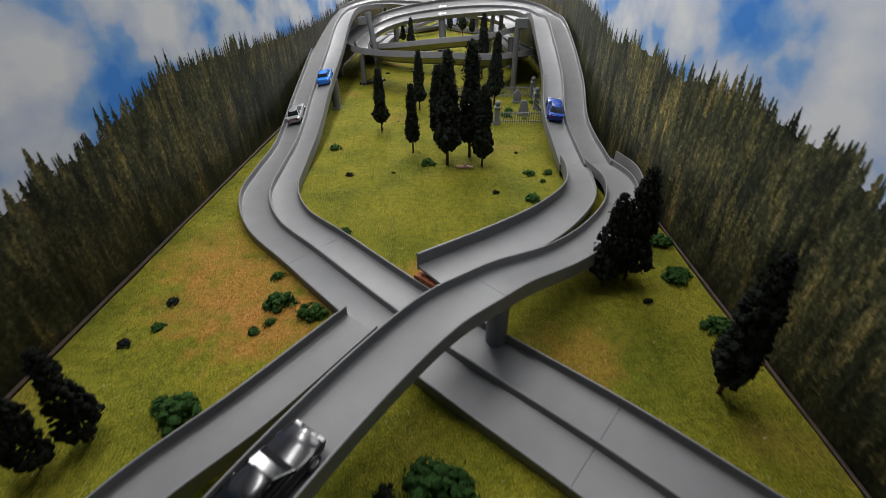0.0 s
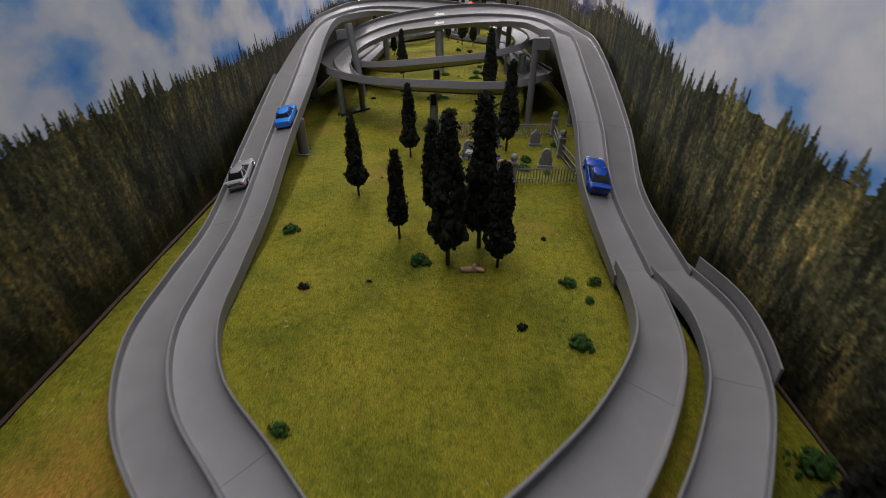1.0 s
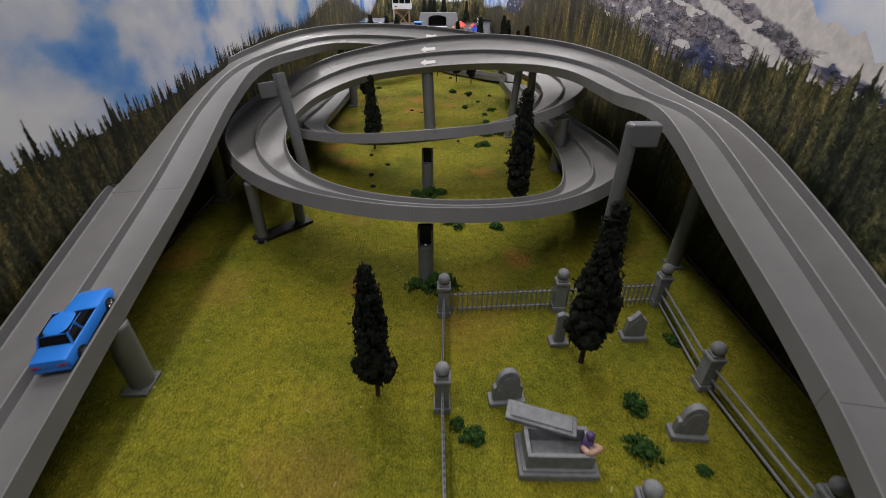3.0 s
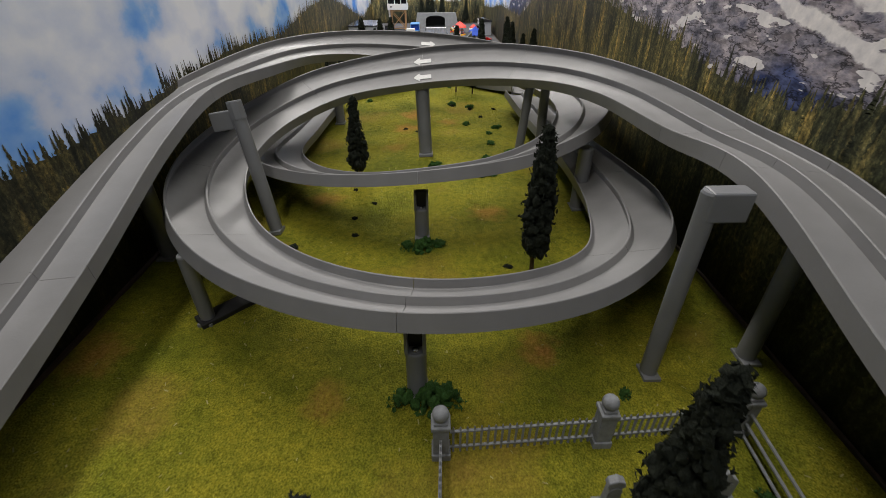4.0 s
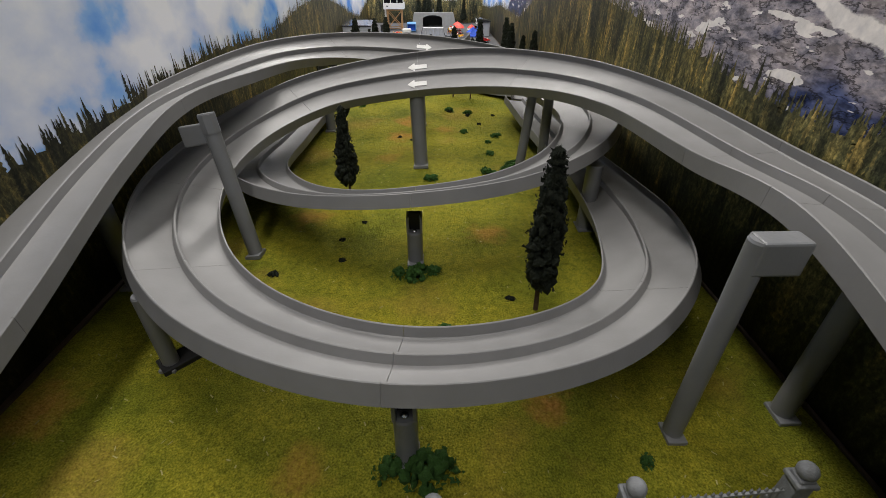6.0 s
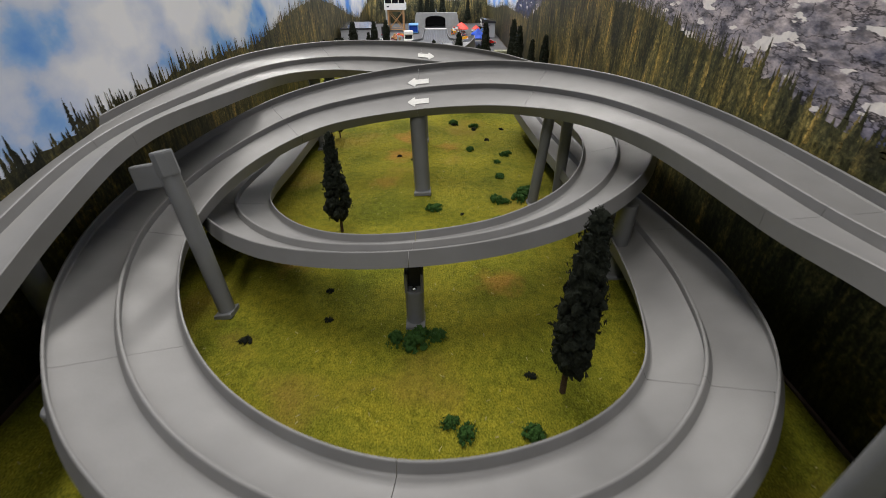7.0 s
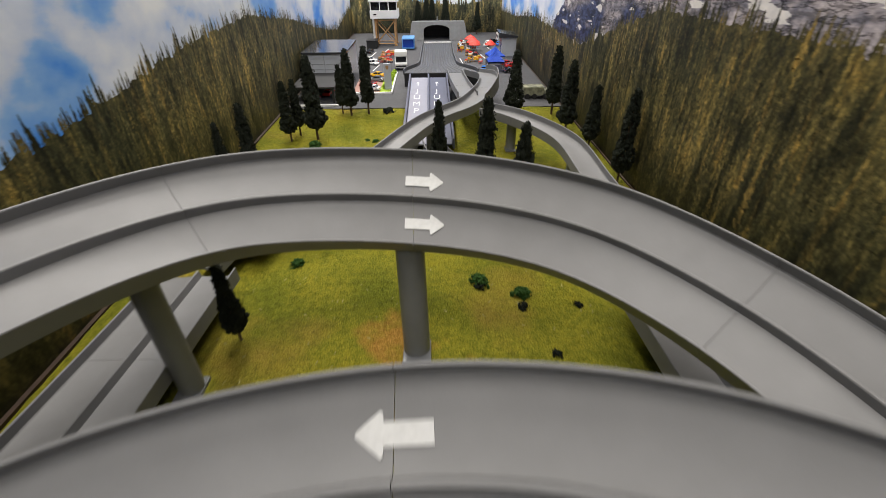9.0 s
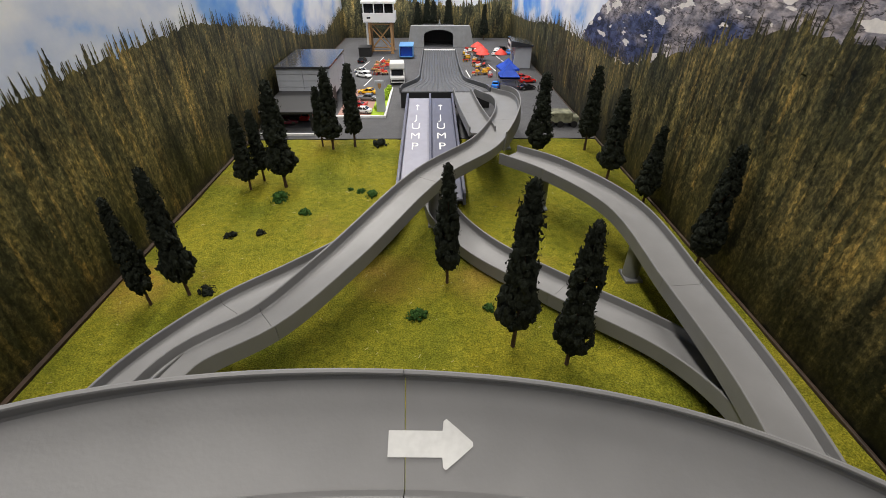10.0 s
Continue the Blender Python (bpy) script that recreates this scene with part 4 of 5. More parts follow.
def gravestone(x, y, tall, wide, kind, turn=0.0, tilt=0.0):
    root = thing("gravestone", pose(x, y, 0, tilt, 0, turn), {"round": "round-topped grey gravestone with side shoulders", "point": "pointed grey gravestone on a slab", "column": "grey stone stele with a small cap"}[kind], "gravestone", "gravestones")
    bm = bmesh.new()
    box(bm, -wide * .62, wide * .62, -.008, .008, -.002, .005, .001)
    part("plinth", bm, STONE, root)
    h = wide / 2
    if kind == "round":
        poly = [(-h, .005), (h, .005), (h, tall * .5), (h * .78, tall * .55)] + [(h * .78 * math.cos(a), tall * .62 + tall * .38 * math.sin(a)) for a in np.linspace(0.1, math.pi - .1, 12)] + [(-h * .78, tall * .55), (-h, tall * .5)]
    elif kind == "point":
        poly = [(-h, .005), (h, .005), (h * .95, tall * .7), (h * .6, tall * .76), (0, tall), (-h * .6, tall * .76), (-h * .95, tall * .7)]
    else:
        poly = [(-h * .7, .005), (h * .7, .005), (h * .55, tall * .8), (h * .8, tall * .82), (h * .7, tall * .93), (0, tall), (-h * .7, tall * .93), (-h * .8, tall * .82), (-h * .55, tall * .8)]
    bm = bmesh.new()
    prism(bm, poly, "y", -.0035, .0035)
    bmesh.ops.bevel(bm, geom=[e for e in bm.edges if e.calc_length() < .02], offset=.0006, segments=1, affect="EDGES")
    part("slab", bm, STONE, root)
    bm = bmesh.new()
    prism(bm, [(u * .7, .006 + (v - .005) * .78) for u, v in poly], "y", -.0043, -.0034)
    part("carved_panel", bm, STONE, root)


gravestone(.160, 1.437, .046, .018, "column")
gravestone(.252, 1.445, .040, .024, "point")
gravestone(.087, 1.356, .045, .030, "round", 4)
gravestone(.254, 1.314, .042, .028, "round", -6)


def tomb():
    root = thing("tomb", (.122, 1.292, 0, 0, 0, -2), "open grey stone tomb with its lid pushed aside", "tomb")
    bm = bmesh.new()
    box(bm, -.035, .035, -.021, .021, -.002, .007, .0015)
    part("plinth", bm, STONE, root)
    bm = bmesh.new()
    box(bm, -.032, .032, -.018, .018, .007, .009, .0006)
    part("step", bm, STONE, root)
    for a in ((-.029, .029, -.0155, -.0115), (-.029, .029, .0115, .0155), (-.029, -.025, -.0115, .0115), (.025, .029, -.0115, .0115)):
        bm = bmesh.new()
        box(bm, *a, .009, .026, .0008)
        part("wall_slab", bm, STONE, root)
    bm = bmesh.new()
    box(bm, -.032, .032, -.010, .010, -.0025, .0025, .001)
    box(bm, -.028, .028, -.007, .007, .0025, .0042, .001)
    lid = part("lid", bm, STONE, root, "stone lid leaning off the tomb")
    lid.matrix_basis = pose(-.012, .021, .0275, 4, 5, -14)


tomb()
fig = thing("figurine", (.147, 1.290, .009, 0, 0, 20), "tiny plastic figurine in violet climbing out of the tomb", "figurine")
bm = bmesh.new()
rod(bm, (0, 0, .006), (.001, 0, .021), .0052, .0042, 10)
bmesh.ops.create_icosphere(bm, subdivisions=2, radius=.0042, matrix=Matrix.Translation((.001, 0, .026)))
part("torso", bm, VIOLET, fig, "", True)
bm = bmesh.new()
for sx in (-1, 1):
    rod(bm, (sx * .004, -.001, .012), (sx * .0065, -.010, .0185), .0032, .0026, 8)
rod(bm, (-.0065, -.010, .0185), (.0065, -.010, .0185), .0026, .0026, 8)
part("bare_limbs", bm, SKIN, fig, "pale pink limbs", True)
bm = bmesh.new()
for a, b, r in (((-.016, 0, .004), (.002, .002, .005), .0035), ((.002, .002, .005), (.014, -.002, .004), .0026), ((-.004, 0, .006), (.0, .004, .013), .002)):
    rod(bm, a, b, r * 1.3, r, 8)
bmesh.ops.create_icosphere(bm, subdivisions=2, radius=.0036, matrix=Matrix.Translation((-.019, 0, .005)))
solid("figurine", bm, SKIN, (.083, .93, .0), "tiny pale plastic figurine lying on the grass", "figurine", smooth=True)
bm = bmesh.new()
prism(bm, [(-.043, 0), (.046, 0), (.044, .032), (.020, .034), (-.012, .0335), (-.041, .030)], "y", -.001, .034)
solid("soil_bank", bm, SOIL, (.034, .488, -.002, 0, 0, -45), "reddish bare earth bank under the ramp end", "earth")


# ---- toy cars ----
def paint(name, c, rough=0.22, metal=0.0):
    return mat(name, c, rough, metal, 0.03, 200, 0, None, None, 0.3)


PAINT = {"sky": paint("sky_blue_car_paint", (0.03, 0.22, 0.75)), "navy": paint("deep_blue_car_paint", (0.002, 0.05, 0.36), 0.25), "silver": paint("silver_car_paint", (0.55, 0.55, 0.56), 0.28, 0.5),
         "black": paint("black_car_paint", (0.010, 0.010, 0.012), 0.22), "red": paint("red_car_paint", (0.55, 0.02, 0.015)), "yellow": paint("yellow_car_paint", (0.75, 0.42, 0.02)), "white": paint("white_car_paint", (0.78, 0.78, 0.76)),
         "maroon": paint("maroon_car_paint", (0.16, 0.01, 0.03)), "grey": paint("grey_car_paint", (0.18, 0.19, 0.2))}
LAMP_RED = mat("red_lamp_plastic", (0.5, 0.02, 0.02), 0.2, 0, 0.02, 90)
LAMP_CLEAR = mat("clear_lamp_plastic", (0.75, 0.75, 0.72), 0.12, 0, 0.02, 90)
CAR_MESHES = {}


def loft(bm, rings):
    """Joins rings of the same number of points, with both ends closed."""
    vs = [[bm.verts.new(p) for p in r] for r in rings]
    n = len(rings[0])
    for a, b in zip(vs, vs[1:]):
        for k in range(n):
            bm.faces.new((a[k], a[(k + 1) % n], b[(k + 1) % n], b[k]))
    bm.faces.new(vs[0][::-1])
    bm.faces.new(vs[-1])
    bmesh.ops.recalc_face_normals(bm, faces=bm.faces[:])
    return bm


def car_parts(style, key):
    """Meshes of a toy car, x forward, in metres; wheels stand on z = 0."""
    if (style, key) in CAR_MESHES:
        return CAR_MESHES[style, key]
    body_paint = PAINT[key]
    e = 0.001
    st = {"coupe": [(-36, 11.5, 5, 10.5), (-34, 13.8, 3.6, 13.2), (-24, 15, 3, 14.0), (-8, 14.4, 3, 13.4), (10, 14.4, 3, 13.0), (24, 15, 3, 12.2), (32, 14, 3.2, 10.6), (36, 11.5, 4.2, 8.2)],
          "sedan": [(-36, 12.5, 5, 11.5), (-34.5, 14, 3.6, 14.2), (-22, 14.6, 3.2, 14.6), (0, 14.6, 3.2, 14.0), (16, 14.6, 3.2, 13.8), (30, 14.2, 3.2, 12.8), (35, 13.4, 3.6, 11.2), (36.5, 12, 4.6, 9.0)]}[style]
    rings = []
    for x, hw, zb, zt in st:
        rings.append([(x * e, y * e, z * e) for y, z in ((-hw * .82, zb), (-hw, zb + 2.2), (-hw, zt - 3), (-hw * .93, zt - .9), (-hw * .78, zt), (hw * .78, zt), (hw * .93, zt - .9), (hw, zt - 3), (hw, zb + 2.2), (hw * .82, zb))])
    bm = loft(bmesh.new(), rings)
    out = {"body": mesh_of("body", bm, body_paint)}
    smooth_mesh(out["body"], 38)
    x0, x1, x2, x3, top = (-26, -15, 1, 13, 20.6) if style == "coupe" else (-22, -16, 4, 13, 21.6)
    ring = lambda a, b, hw, z: [(a * e, -hw * e, z * e), (b * e, -hw * e, z * e), (b * e, hw * e, z * e), (a * e, hw * e, z * e)]
    bm = loft(bmesh.new(), [ring(x0, x3, 12.9, 13.0), ring(x0 * .6 + x1 * .4, x3 * .6 + x2 * .4, 12.2, 16.6), ring(x1, x2, 10.4, top - .2)])
    out["glasshouse"] = mesh_of("glasshouse", bm, GLASSY)
    bm = bmesh.new()
    rows = []
    for i in range(9):
        f = i / 8
        x = (x1 - .8) + (x2 - x1 + 1.6) * f
        crown = top - .3 + 1.1 * (1 - (2 * f - 1) ** 2) ** .5
        rows.append([(x * e, y * 10.9 * e, (crown - 1.5 * abs(y) ** 3) * e) for y in (-1, -.8, -.5, 0, .5, .8, 1)] + [(x * e, 10.5 * e, (top - 2.0) * e), (x * e, -10.5 * e, (top - 2.0) * e)])
    loft(bm, rows)
    out["roof"] = mesh_of("roof", bm, body_paint)
    smooth_mesh(out["roof"], 50)
    for s, tag in ((-1, "a"), (1, "b")):
        bm = bmesh.new()
        for a, b in (((x0, 12.9, 13.2), (x1, 10.5, top)), ((x3, 12.9, 13.2), (x2, 10.5, top)), (((x0 + x3) / 2 - 3, 13, 13.2), ((x1 + x2) / 2 - 1, 10.6, top))):
            rod(bm, (a[0] * e, s * a[1] * e, a[2] * e), (b[0] * e, s * b[1] * e, b[2] * e), .8 * e, .7 * e, 6)
        out["pillars_" + tag] = mesh_of("window_frame", bm, body_paint)
    bm = bmesh.new()
    rod(bm, (0, -2.4 * e, 0), (0, 2.4 * e, 0), 5.2 * e, 5.2 * e, 18)
    out["tyre"] = mesh_of("tyre", bm, RUBBER)
    smooth_mesh(out["tyre"])
    bm = bmesh.new()
    rod(bm, (0, -2.55 * e, 0), (0, 2.55 * e, 0), 3.5 * e, 3.3 * e, 14)
    for k in range(5):
        a = k * 2 * math.pi / 5
        rod(bm, (0, 2.5 * e, 0), (3.3 * e * math.cos(a), 2.7 * e, 3.3 * e * math.sin(a)), .6 * e, .5 * e, 5)
    out["rim"] = mesh_of("rim", bm, STEEL)
    bm = bmesh.new()
    box(bm, -1 * e, 1 * e, -2.6 * e, 2.6 * e, -1.1 * e, 1.1 * e, .4 * e)
    out["tail"] = mesh_of("tail_light", bm, LAMP_RED)
    bm = bmesh.new()
    box(bm, -1.2 * e, 1.2 * e, -2.6 * e, 2.6 * e, -1.1 * e, 1.1 * e, .4 * e)
    out["head"] = mesh_of("headlight", bm, LAMP_CLEAR)
    bm = bmesh.new()
    box(bm, -38.5 * e, -33 * e, -14 * e, 14 * e, 17.4 * e, 18.3 * e, .3 * e)
    for s in (-1, 1):
        box(bm, -37 * e, -35 * e, (s * 10 - .6) * e, (s * 10 + .6) * e, 12.5 * e, 17.6 * e)
    out["wing"] = mesh_of("rear_wing", bm, body_paint)
    bm = bmesh.new()
    box(bm, -36.6 * e, -34 * e, -13 * e, 13 * e, 4 * e, 7 * e, .8 * e)
    out["bumper"] = mesh_of("bumper", bm, PAINT["grey"] if key == "silver" else body_paint)
    CAR_MESHES[style, key] = out
    return out


def car(m, key, style, label, wing=False, scale=1.0, group="", category="toy car"):
    o = car_parts(style, key)
    root = thing("toy_car", m @ Matrix.Diagonal((scale, scale, scale, 1)), label, category, group)
    for k in ("body", "glasshouse", "roof", "bumper"):
        part(k, o[k], None, root, "dark tinted glass" if k == "glasshouse" else "")
    for k in ("pillars_a", "pillars_b"):
        part("window_frame", o[k], None, root)
    for x in (-22.5, 22.5):
        for s in (-1, 1):
            t = part("wheel", o["tyre"], None, root, "black tyre")
            t.matrix_basis = pose(x * .001, s * .0130, .0052, 0, 0, 0 if s > 0 else 180)
            part("rim", o["rim"], None, t, "bright metal rim")
    for s in (-1, 1):
        part("tail_light", o["tail"], None, root, "red lamp").location = (-.0352, s * .0095, .0102)
        part("headlight", o["head"], None, root, "clear lamp").location = (.0345, s * .0096, .0088)
    if wing:
        part("rear_wing", o["wing"], None, root)
    return root


LIFT = Matrix.Translation((0, 0, .0006))
car(on_track(path_a, (-.332, 1.367, .085), -.025) @ LIFT, "sky", "sedan", "bright blue toy sedan climbing the inner lane", False, 1.2)
car(on_track(path_a, (-.315, 1.173, .047), .025) @ LIFT, "silver", "coupe", "silver toy coupe with dark windows on the outer lane", True, 1.2)
car(on_track(path_b, (.313, 1.101, .064), .025) @ LIFT, "navy", "coupe", "deep blue toy sports car with a rear wing", True, 1.2)
over = spline(OVERPASS)[::-1] * np.array([1, 1, 1, -1])
car(on_track(over, (-.062, .212, .072), 0) @ LIFT, "black", "coupe", "glossy black toy car crossing the overpass", False, 1.2)


# ---- the jump and the catch deck ----
DECK_PALE = mat("pale_jump_deck", (0.30, 0.30, 0.36), 0.35, 0, 0.08, 50)
DECK_SLATE = mat("slate_jump_deck", (0.10, 0.105, 0.15), 0.35, 0, 0.1, 50)
RIBBED = mat("dark_ribbed_plastic", (0.085, 0.088, 0.095), 0.5, 0, 0.15, 60, 0.1)
CONCRETE = mat("grey_concrete", (0.33, 0.34, 0.34), 0.7, 0, 0.12, 60, 0.2, 400)


def letters(text, size, material, m, parent, label):
    cu = bpy.data.curves.new("lettering", "FONT")
    cu.offset = -size * .008
    cu.body, cu.size, cu.extrude, cu.align_x, cu.align_y = text, size, .0002, "CENTER", "CENTER"
    tmp = bpy.data.objects.new("lettering", cu)
    scene.collection.objects.link(tmp)
    me = bpy.data.meshes.new_from_object(tmp.evaluated_get(bpy.context.evaluated_depsgraph_get()))
    bpy.data.objects.remove(tmp)
    me.materials.clear()
    me.materials.append(material)
    ob = part("lettering", me, None, parent, label)
    ob.matrix_basis = m
    return ob


def jump_ramp():
    root = thing("jump_ramp", (0, 0, 0), "two-lane jump ramp with painted white lettering", "ramp")
    y0, y1, z0, z1 = 3.14, 3.655, .016, .043
    slope = math.degrees(math.atan2(z1 - z0, y1 - y0))
    ln = math.hypot(y1 - y0, z1 - z0)
    for x, w, m in ((-.0165, .0265, DECK_PALE), (.041, .0265, DECK_SLATE)):
        bm = bmesh.new()
        box(bm, -w, w, 0, ln, -.004, 0, .0006)
        deck = part("deck", bm, m, root)
        deck.matrix_basis = pose(x, y0, z0, slope)
        for k, ch in enumerate("JUMP"):
            letters(ch, .044 if ch != "M" else .041, WHITE, pose(-.004, ln - .139 - k * .0543, .0004) @ Matrix.Diagonal((.72, 1.12, 1, 1)), deck, "white painted letter")
        bm = bmesh.new()
        prism(bm, [(-.0012, -.018), (.0012, -.018), (.0012, .008), (.005, .006), (.0055, .008), (0, .018), (-.0055, .008), (-.005, .006), (-.0012, .008)], "z", .0002, .0007)
        part("painted_arrow", bm, WHITE, deck, "white painted arrow").location = (-.003, ln - .068, 0)
    for x in (-.046, .01225, .0705):
        bm = bmesh.new()
        box(bm, -.0025, .0025, 0, ln + .004, -.012, .012, .0006)
        part("side_wall", bm, DECK_SLATE, root).matrix_basis = pose(x, y0, z0, slope)
    for y in (3.3, 3.5, 3.66):
        bm = bmesh.new()
        z = z0 + (z1 - z0) * (y - y0) / (y1 - y0) - .005
        box(bm, -.040, .064, y - .006, y + .006, -.002, z)
        part("support", bm, PILLAR, root)


jump_ramp()


def catch_deck():
    root = thing("catch_deck", (0, 0, 0), "dark ribbed landing deck flaring out of a tunnel mouth", "ramp")
    z = .045
    lft = [(3.715, -.068), (3.75, -.066), (3.79, -.046), (3.83, -.027), (3.88, -.019), (4.07, -.018), (4.52, -.015)]
    rgt = [(3.715, .176), (3.75, .172), (3.79, .146), (3.83, .122), (3.88, .113), (4.07, .111), (4.52, .120)]
    ys = np.linspace(3.715, 4.52, 60)
    zs = np.interp(ys, (3.715, 3.80, 4.52), (.045, .043, .007))
    xl, xr = np.interp(ys, *zip(*lft)), np.interp(ys, *zip(*rgt))
    n = 56
    verts, faces = [], []
    for y, a, b, h in zip(ys, xl, xr, zs):
        for k in range(n + 1):
            verts.append((a + (b - a) * k / n, y, h - (.0018 if k % 4 == 0 else 0)))
    for j in range(len(ys) - 1):
        for k in range(n):
            i = j * (n + 1) + k
            faces.append((i, i + 1, i + n + 2, i + n + 1))
    me = bpy.data.meshes.new("ribbed_deck")
    me.from_pydata(verts, [], faces)
    me.materials.append(RIBBED)
    part("ribbed_deck", me, None, root)
    for s, xs in ((-1, xl), (1, xr)):
        p = np.stack([xs, ys, zs], 1)
        ac = np.tile([1.0, 0, 0], (len(ys), 1))
        li = np.tile([0, 0, 1.0], (len(ys), 1))
        o = [(0, -.006), (s * .004, -.006), (s * .004, .010), (0, .010)]
        part("curb_wall", sweep(p, ac, li, o), RIBBED, root)
    bm = bmesh.new()
    box(bm, xl[0], xr[0], 3.705, 3.715, .0, z)
    part("front_panel", bm, BLACK, root, "black front face of the deck")
    bm = bmesh.new()
    box(bm, -.013, .119, 4.512, 4.522, .006, .011, .0006)
    part("white_bar", bm, WHITE, root, "thin white bar at the tunnel mouth")


catch_deck()


def tunnel():
    root = thing("tunnel", (0, 0, 0), "grey concrete tunnel portal with an arched dark mouth", "tunnel")
    arch = [(.051 + .065 * math.cos(a), .050 + .023 * math.sin(a)) for a in np.linspace(0, math.pi, 14)]
    out = [(.222, 0), (.208, .015), (.199, .045), (.193, .075), (.187, .089), (-.071, .089), (-.075, .075), (-.080, .045), (-.086, .015), (-.096, 0)]
    loop = [(-.014, 0), (-.014, .045)] + arch[::-1] + [(.116, .045), (.116, 0)]
    bm = bmesh.new()
    prism(bm, out + loop, "y", 4.615, 4.635)
    bmesh.ops.triangulate(bm, faces=[f for f in bm.faces if len(f.verts) > 4])
    part("portal", bm, CONCRETE, root)
    # black colour stands in for the shade deep in the tunnel
    bm = bmesh.new()
    prism(bm, [(-.018, .0), (.120, .0), (.120, .080), (-.018, .080)], "y", 4.73, 4.74)
    box(bm, -.020, -.015, 4.635, 4.73, 0, .079)
    box(bm, .117, .122, 4.635, 4.73, 0, .079)
    box(bm, -.020, .122, 4.635, 4.73, .075, .079)
    part("lining", bm, BLACK, root, "lining painted black for the unlit tunnel inside")
    bm = bmesh.new()
    box(bm, -.013, .115, 4.525, 4.73, .0026, .004)
    part("tunnel_road", bm, RIBBED, root, "dark ribbed road running into the tunnel")
    bm = bmesh.new()
    lathe(bm, [(.004, .089), (.005, .097), (.002, .102), (.003, .106), (.0005, .112)], 10, .055, 4.627)
    part("finial", bm, STONE, root)


tunnel()

# ---- the paddock ----
TIMBER = mat("pale_timber", (0.48, 0.27, 0.11), 0.6, 0, 0.15, 150, 0.2, 500)
CLAD = mat("light_grey_cladding", (0.42, 0.44, 0.48), 0.4, 0, 0.06, 60)
ROOF = mat("dark_grey_roof", (0.045, 0.047, 0.055), 0.12, 0, 0.15, 40)
REDCLOTH = mat("red_canopy_cloth", (0.62, 0.04, 0.02), 0.6, 0, 0.08, 90)
BLUECLOTH = mat("blue_canopy_cloth", (0.03, 0.13, 0.75), 0.55, 0, 0.08, 90)
LIME = mat("lime_green_foam", (0.38, 0.55, 0.03), 0.9, 0, 0.2, 300, 0.6, 700)
CAMO = mat("camouflage_paint", (0.36, 0.36, 0.24), 0.7, 0, 0.2, 70, 0, None, (0.018, 0.022, 0.012))
BRICKRED = mat("reddish_paving", (0.36, 0.20, 0.16), 0.7, 0, 0.15, 120)
FLOOR_Z = .0026


def tower():
    root = thing("control_tower", (-.190, 4.50, FLOOR_Z), "white control cabin on crossed wooden trestle legs", "tower")
    c = [(-.045, -.03), (.045, -.03), (.045, .045), (-.045, .045)]
    for x, y in c:
        bm = bmesh.new()
        box(bm, x - .004, x + .004, y - .004, y + .004, 0, .118)
        part("leg", bm, TIMBER, root)
        bm = bmesh.new()
        box(bm, x - .007, x + .007, y - .007, y + .007, 0, .005)
        part("foot", bm, TIMBER, root)
    for k in range(4):
        (x0, y0), (x1, y1) = c[k], c[(k + 1) % 4]
        for za, zb in ((.010, .108), (.108, .010)):
            bm = bmesh.new()
            rod(bm, (x0, y0, za), (x1, y1, zb), .0024, .0024, 6)
            part("brace", bm, TIMBER, root)
        for z in (.010, .110):
            bm = bmesh.new()
            rod(bm, (x0, y0, z), (x1, y1, z), .0024, .0024, 6)
            part("rail", bm, TIMBER, root)
    bm = bmesh.new()
    box(bm, -.066, .062, -.045, .06, .118, .126, .001)
    part("platform", bm, WHITE, root)
    for a in ((-.066, .062, -.045, -.041), (-.066, .062, .056, .06), (-.066, -.062, -.041, .056), (.058, .062, -.041, .056)):
        bm = bmesh.new()
        box(bm, *a, .126, .152, .001)
        part("cabin_wall", bm, WHITE, root)
    bm = bmesh.new()
    box(bm, -.06, .056, -.039, .054, .152, .185, .001)
    part("cabin_window", bm, GLASSY, root, "dark cabin glazing")
    for x in (-.062, -.02, .02, .058):
        bm = bmesh.new()
        box(bm, x - .002, x + .002, -.043, -.039, .152, .186)
        part("window_post", bm, WHITE, root)
    bm = bmesh.new()
    box(bm, -.07, .066, -.05, .064, .185, .194, .001)
    part("cabin_roof", bm, WHITE, root)
    bm = bmesh.new()
    box(bm, -.05, -.036, -.0452, -.044, .132, .138)
    part("sign", bm, GLASSY, root)
    bm = bmesh.new()
    box(bm, -.068, -.058, .046, .058, 0, .118, .001)
    part("ladder_shaft", bm, WHITE, root, "white shaft beside the trestle")
    for x, w in ((-.03, .012), (.012, .016)):
        bm = bmesh.new()
        box(bm, x - w, x + w, -.02, .02, .126, .172, .003)
        part("control_desk", bm, BLACK, root, "dark equipment inside the cabin")


tower()


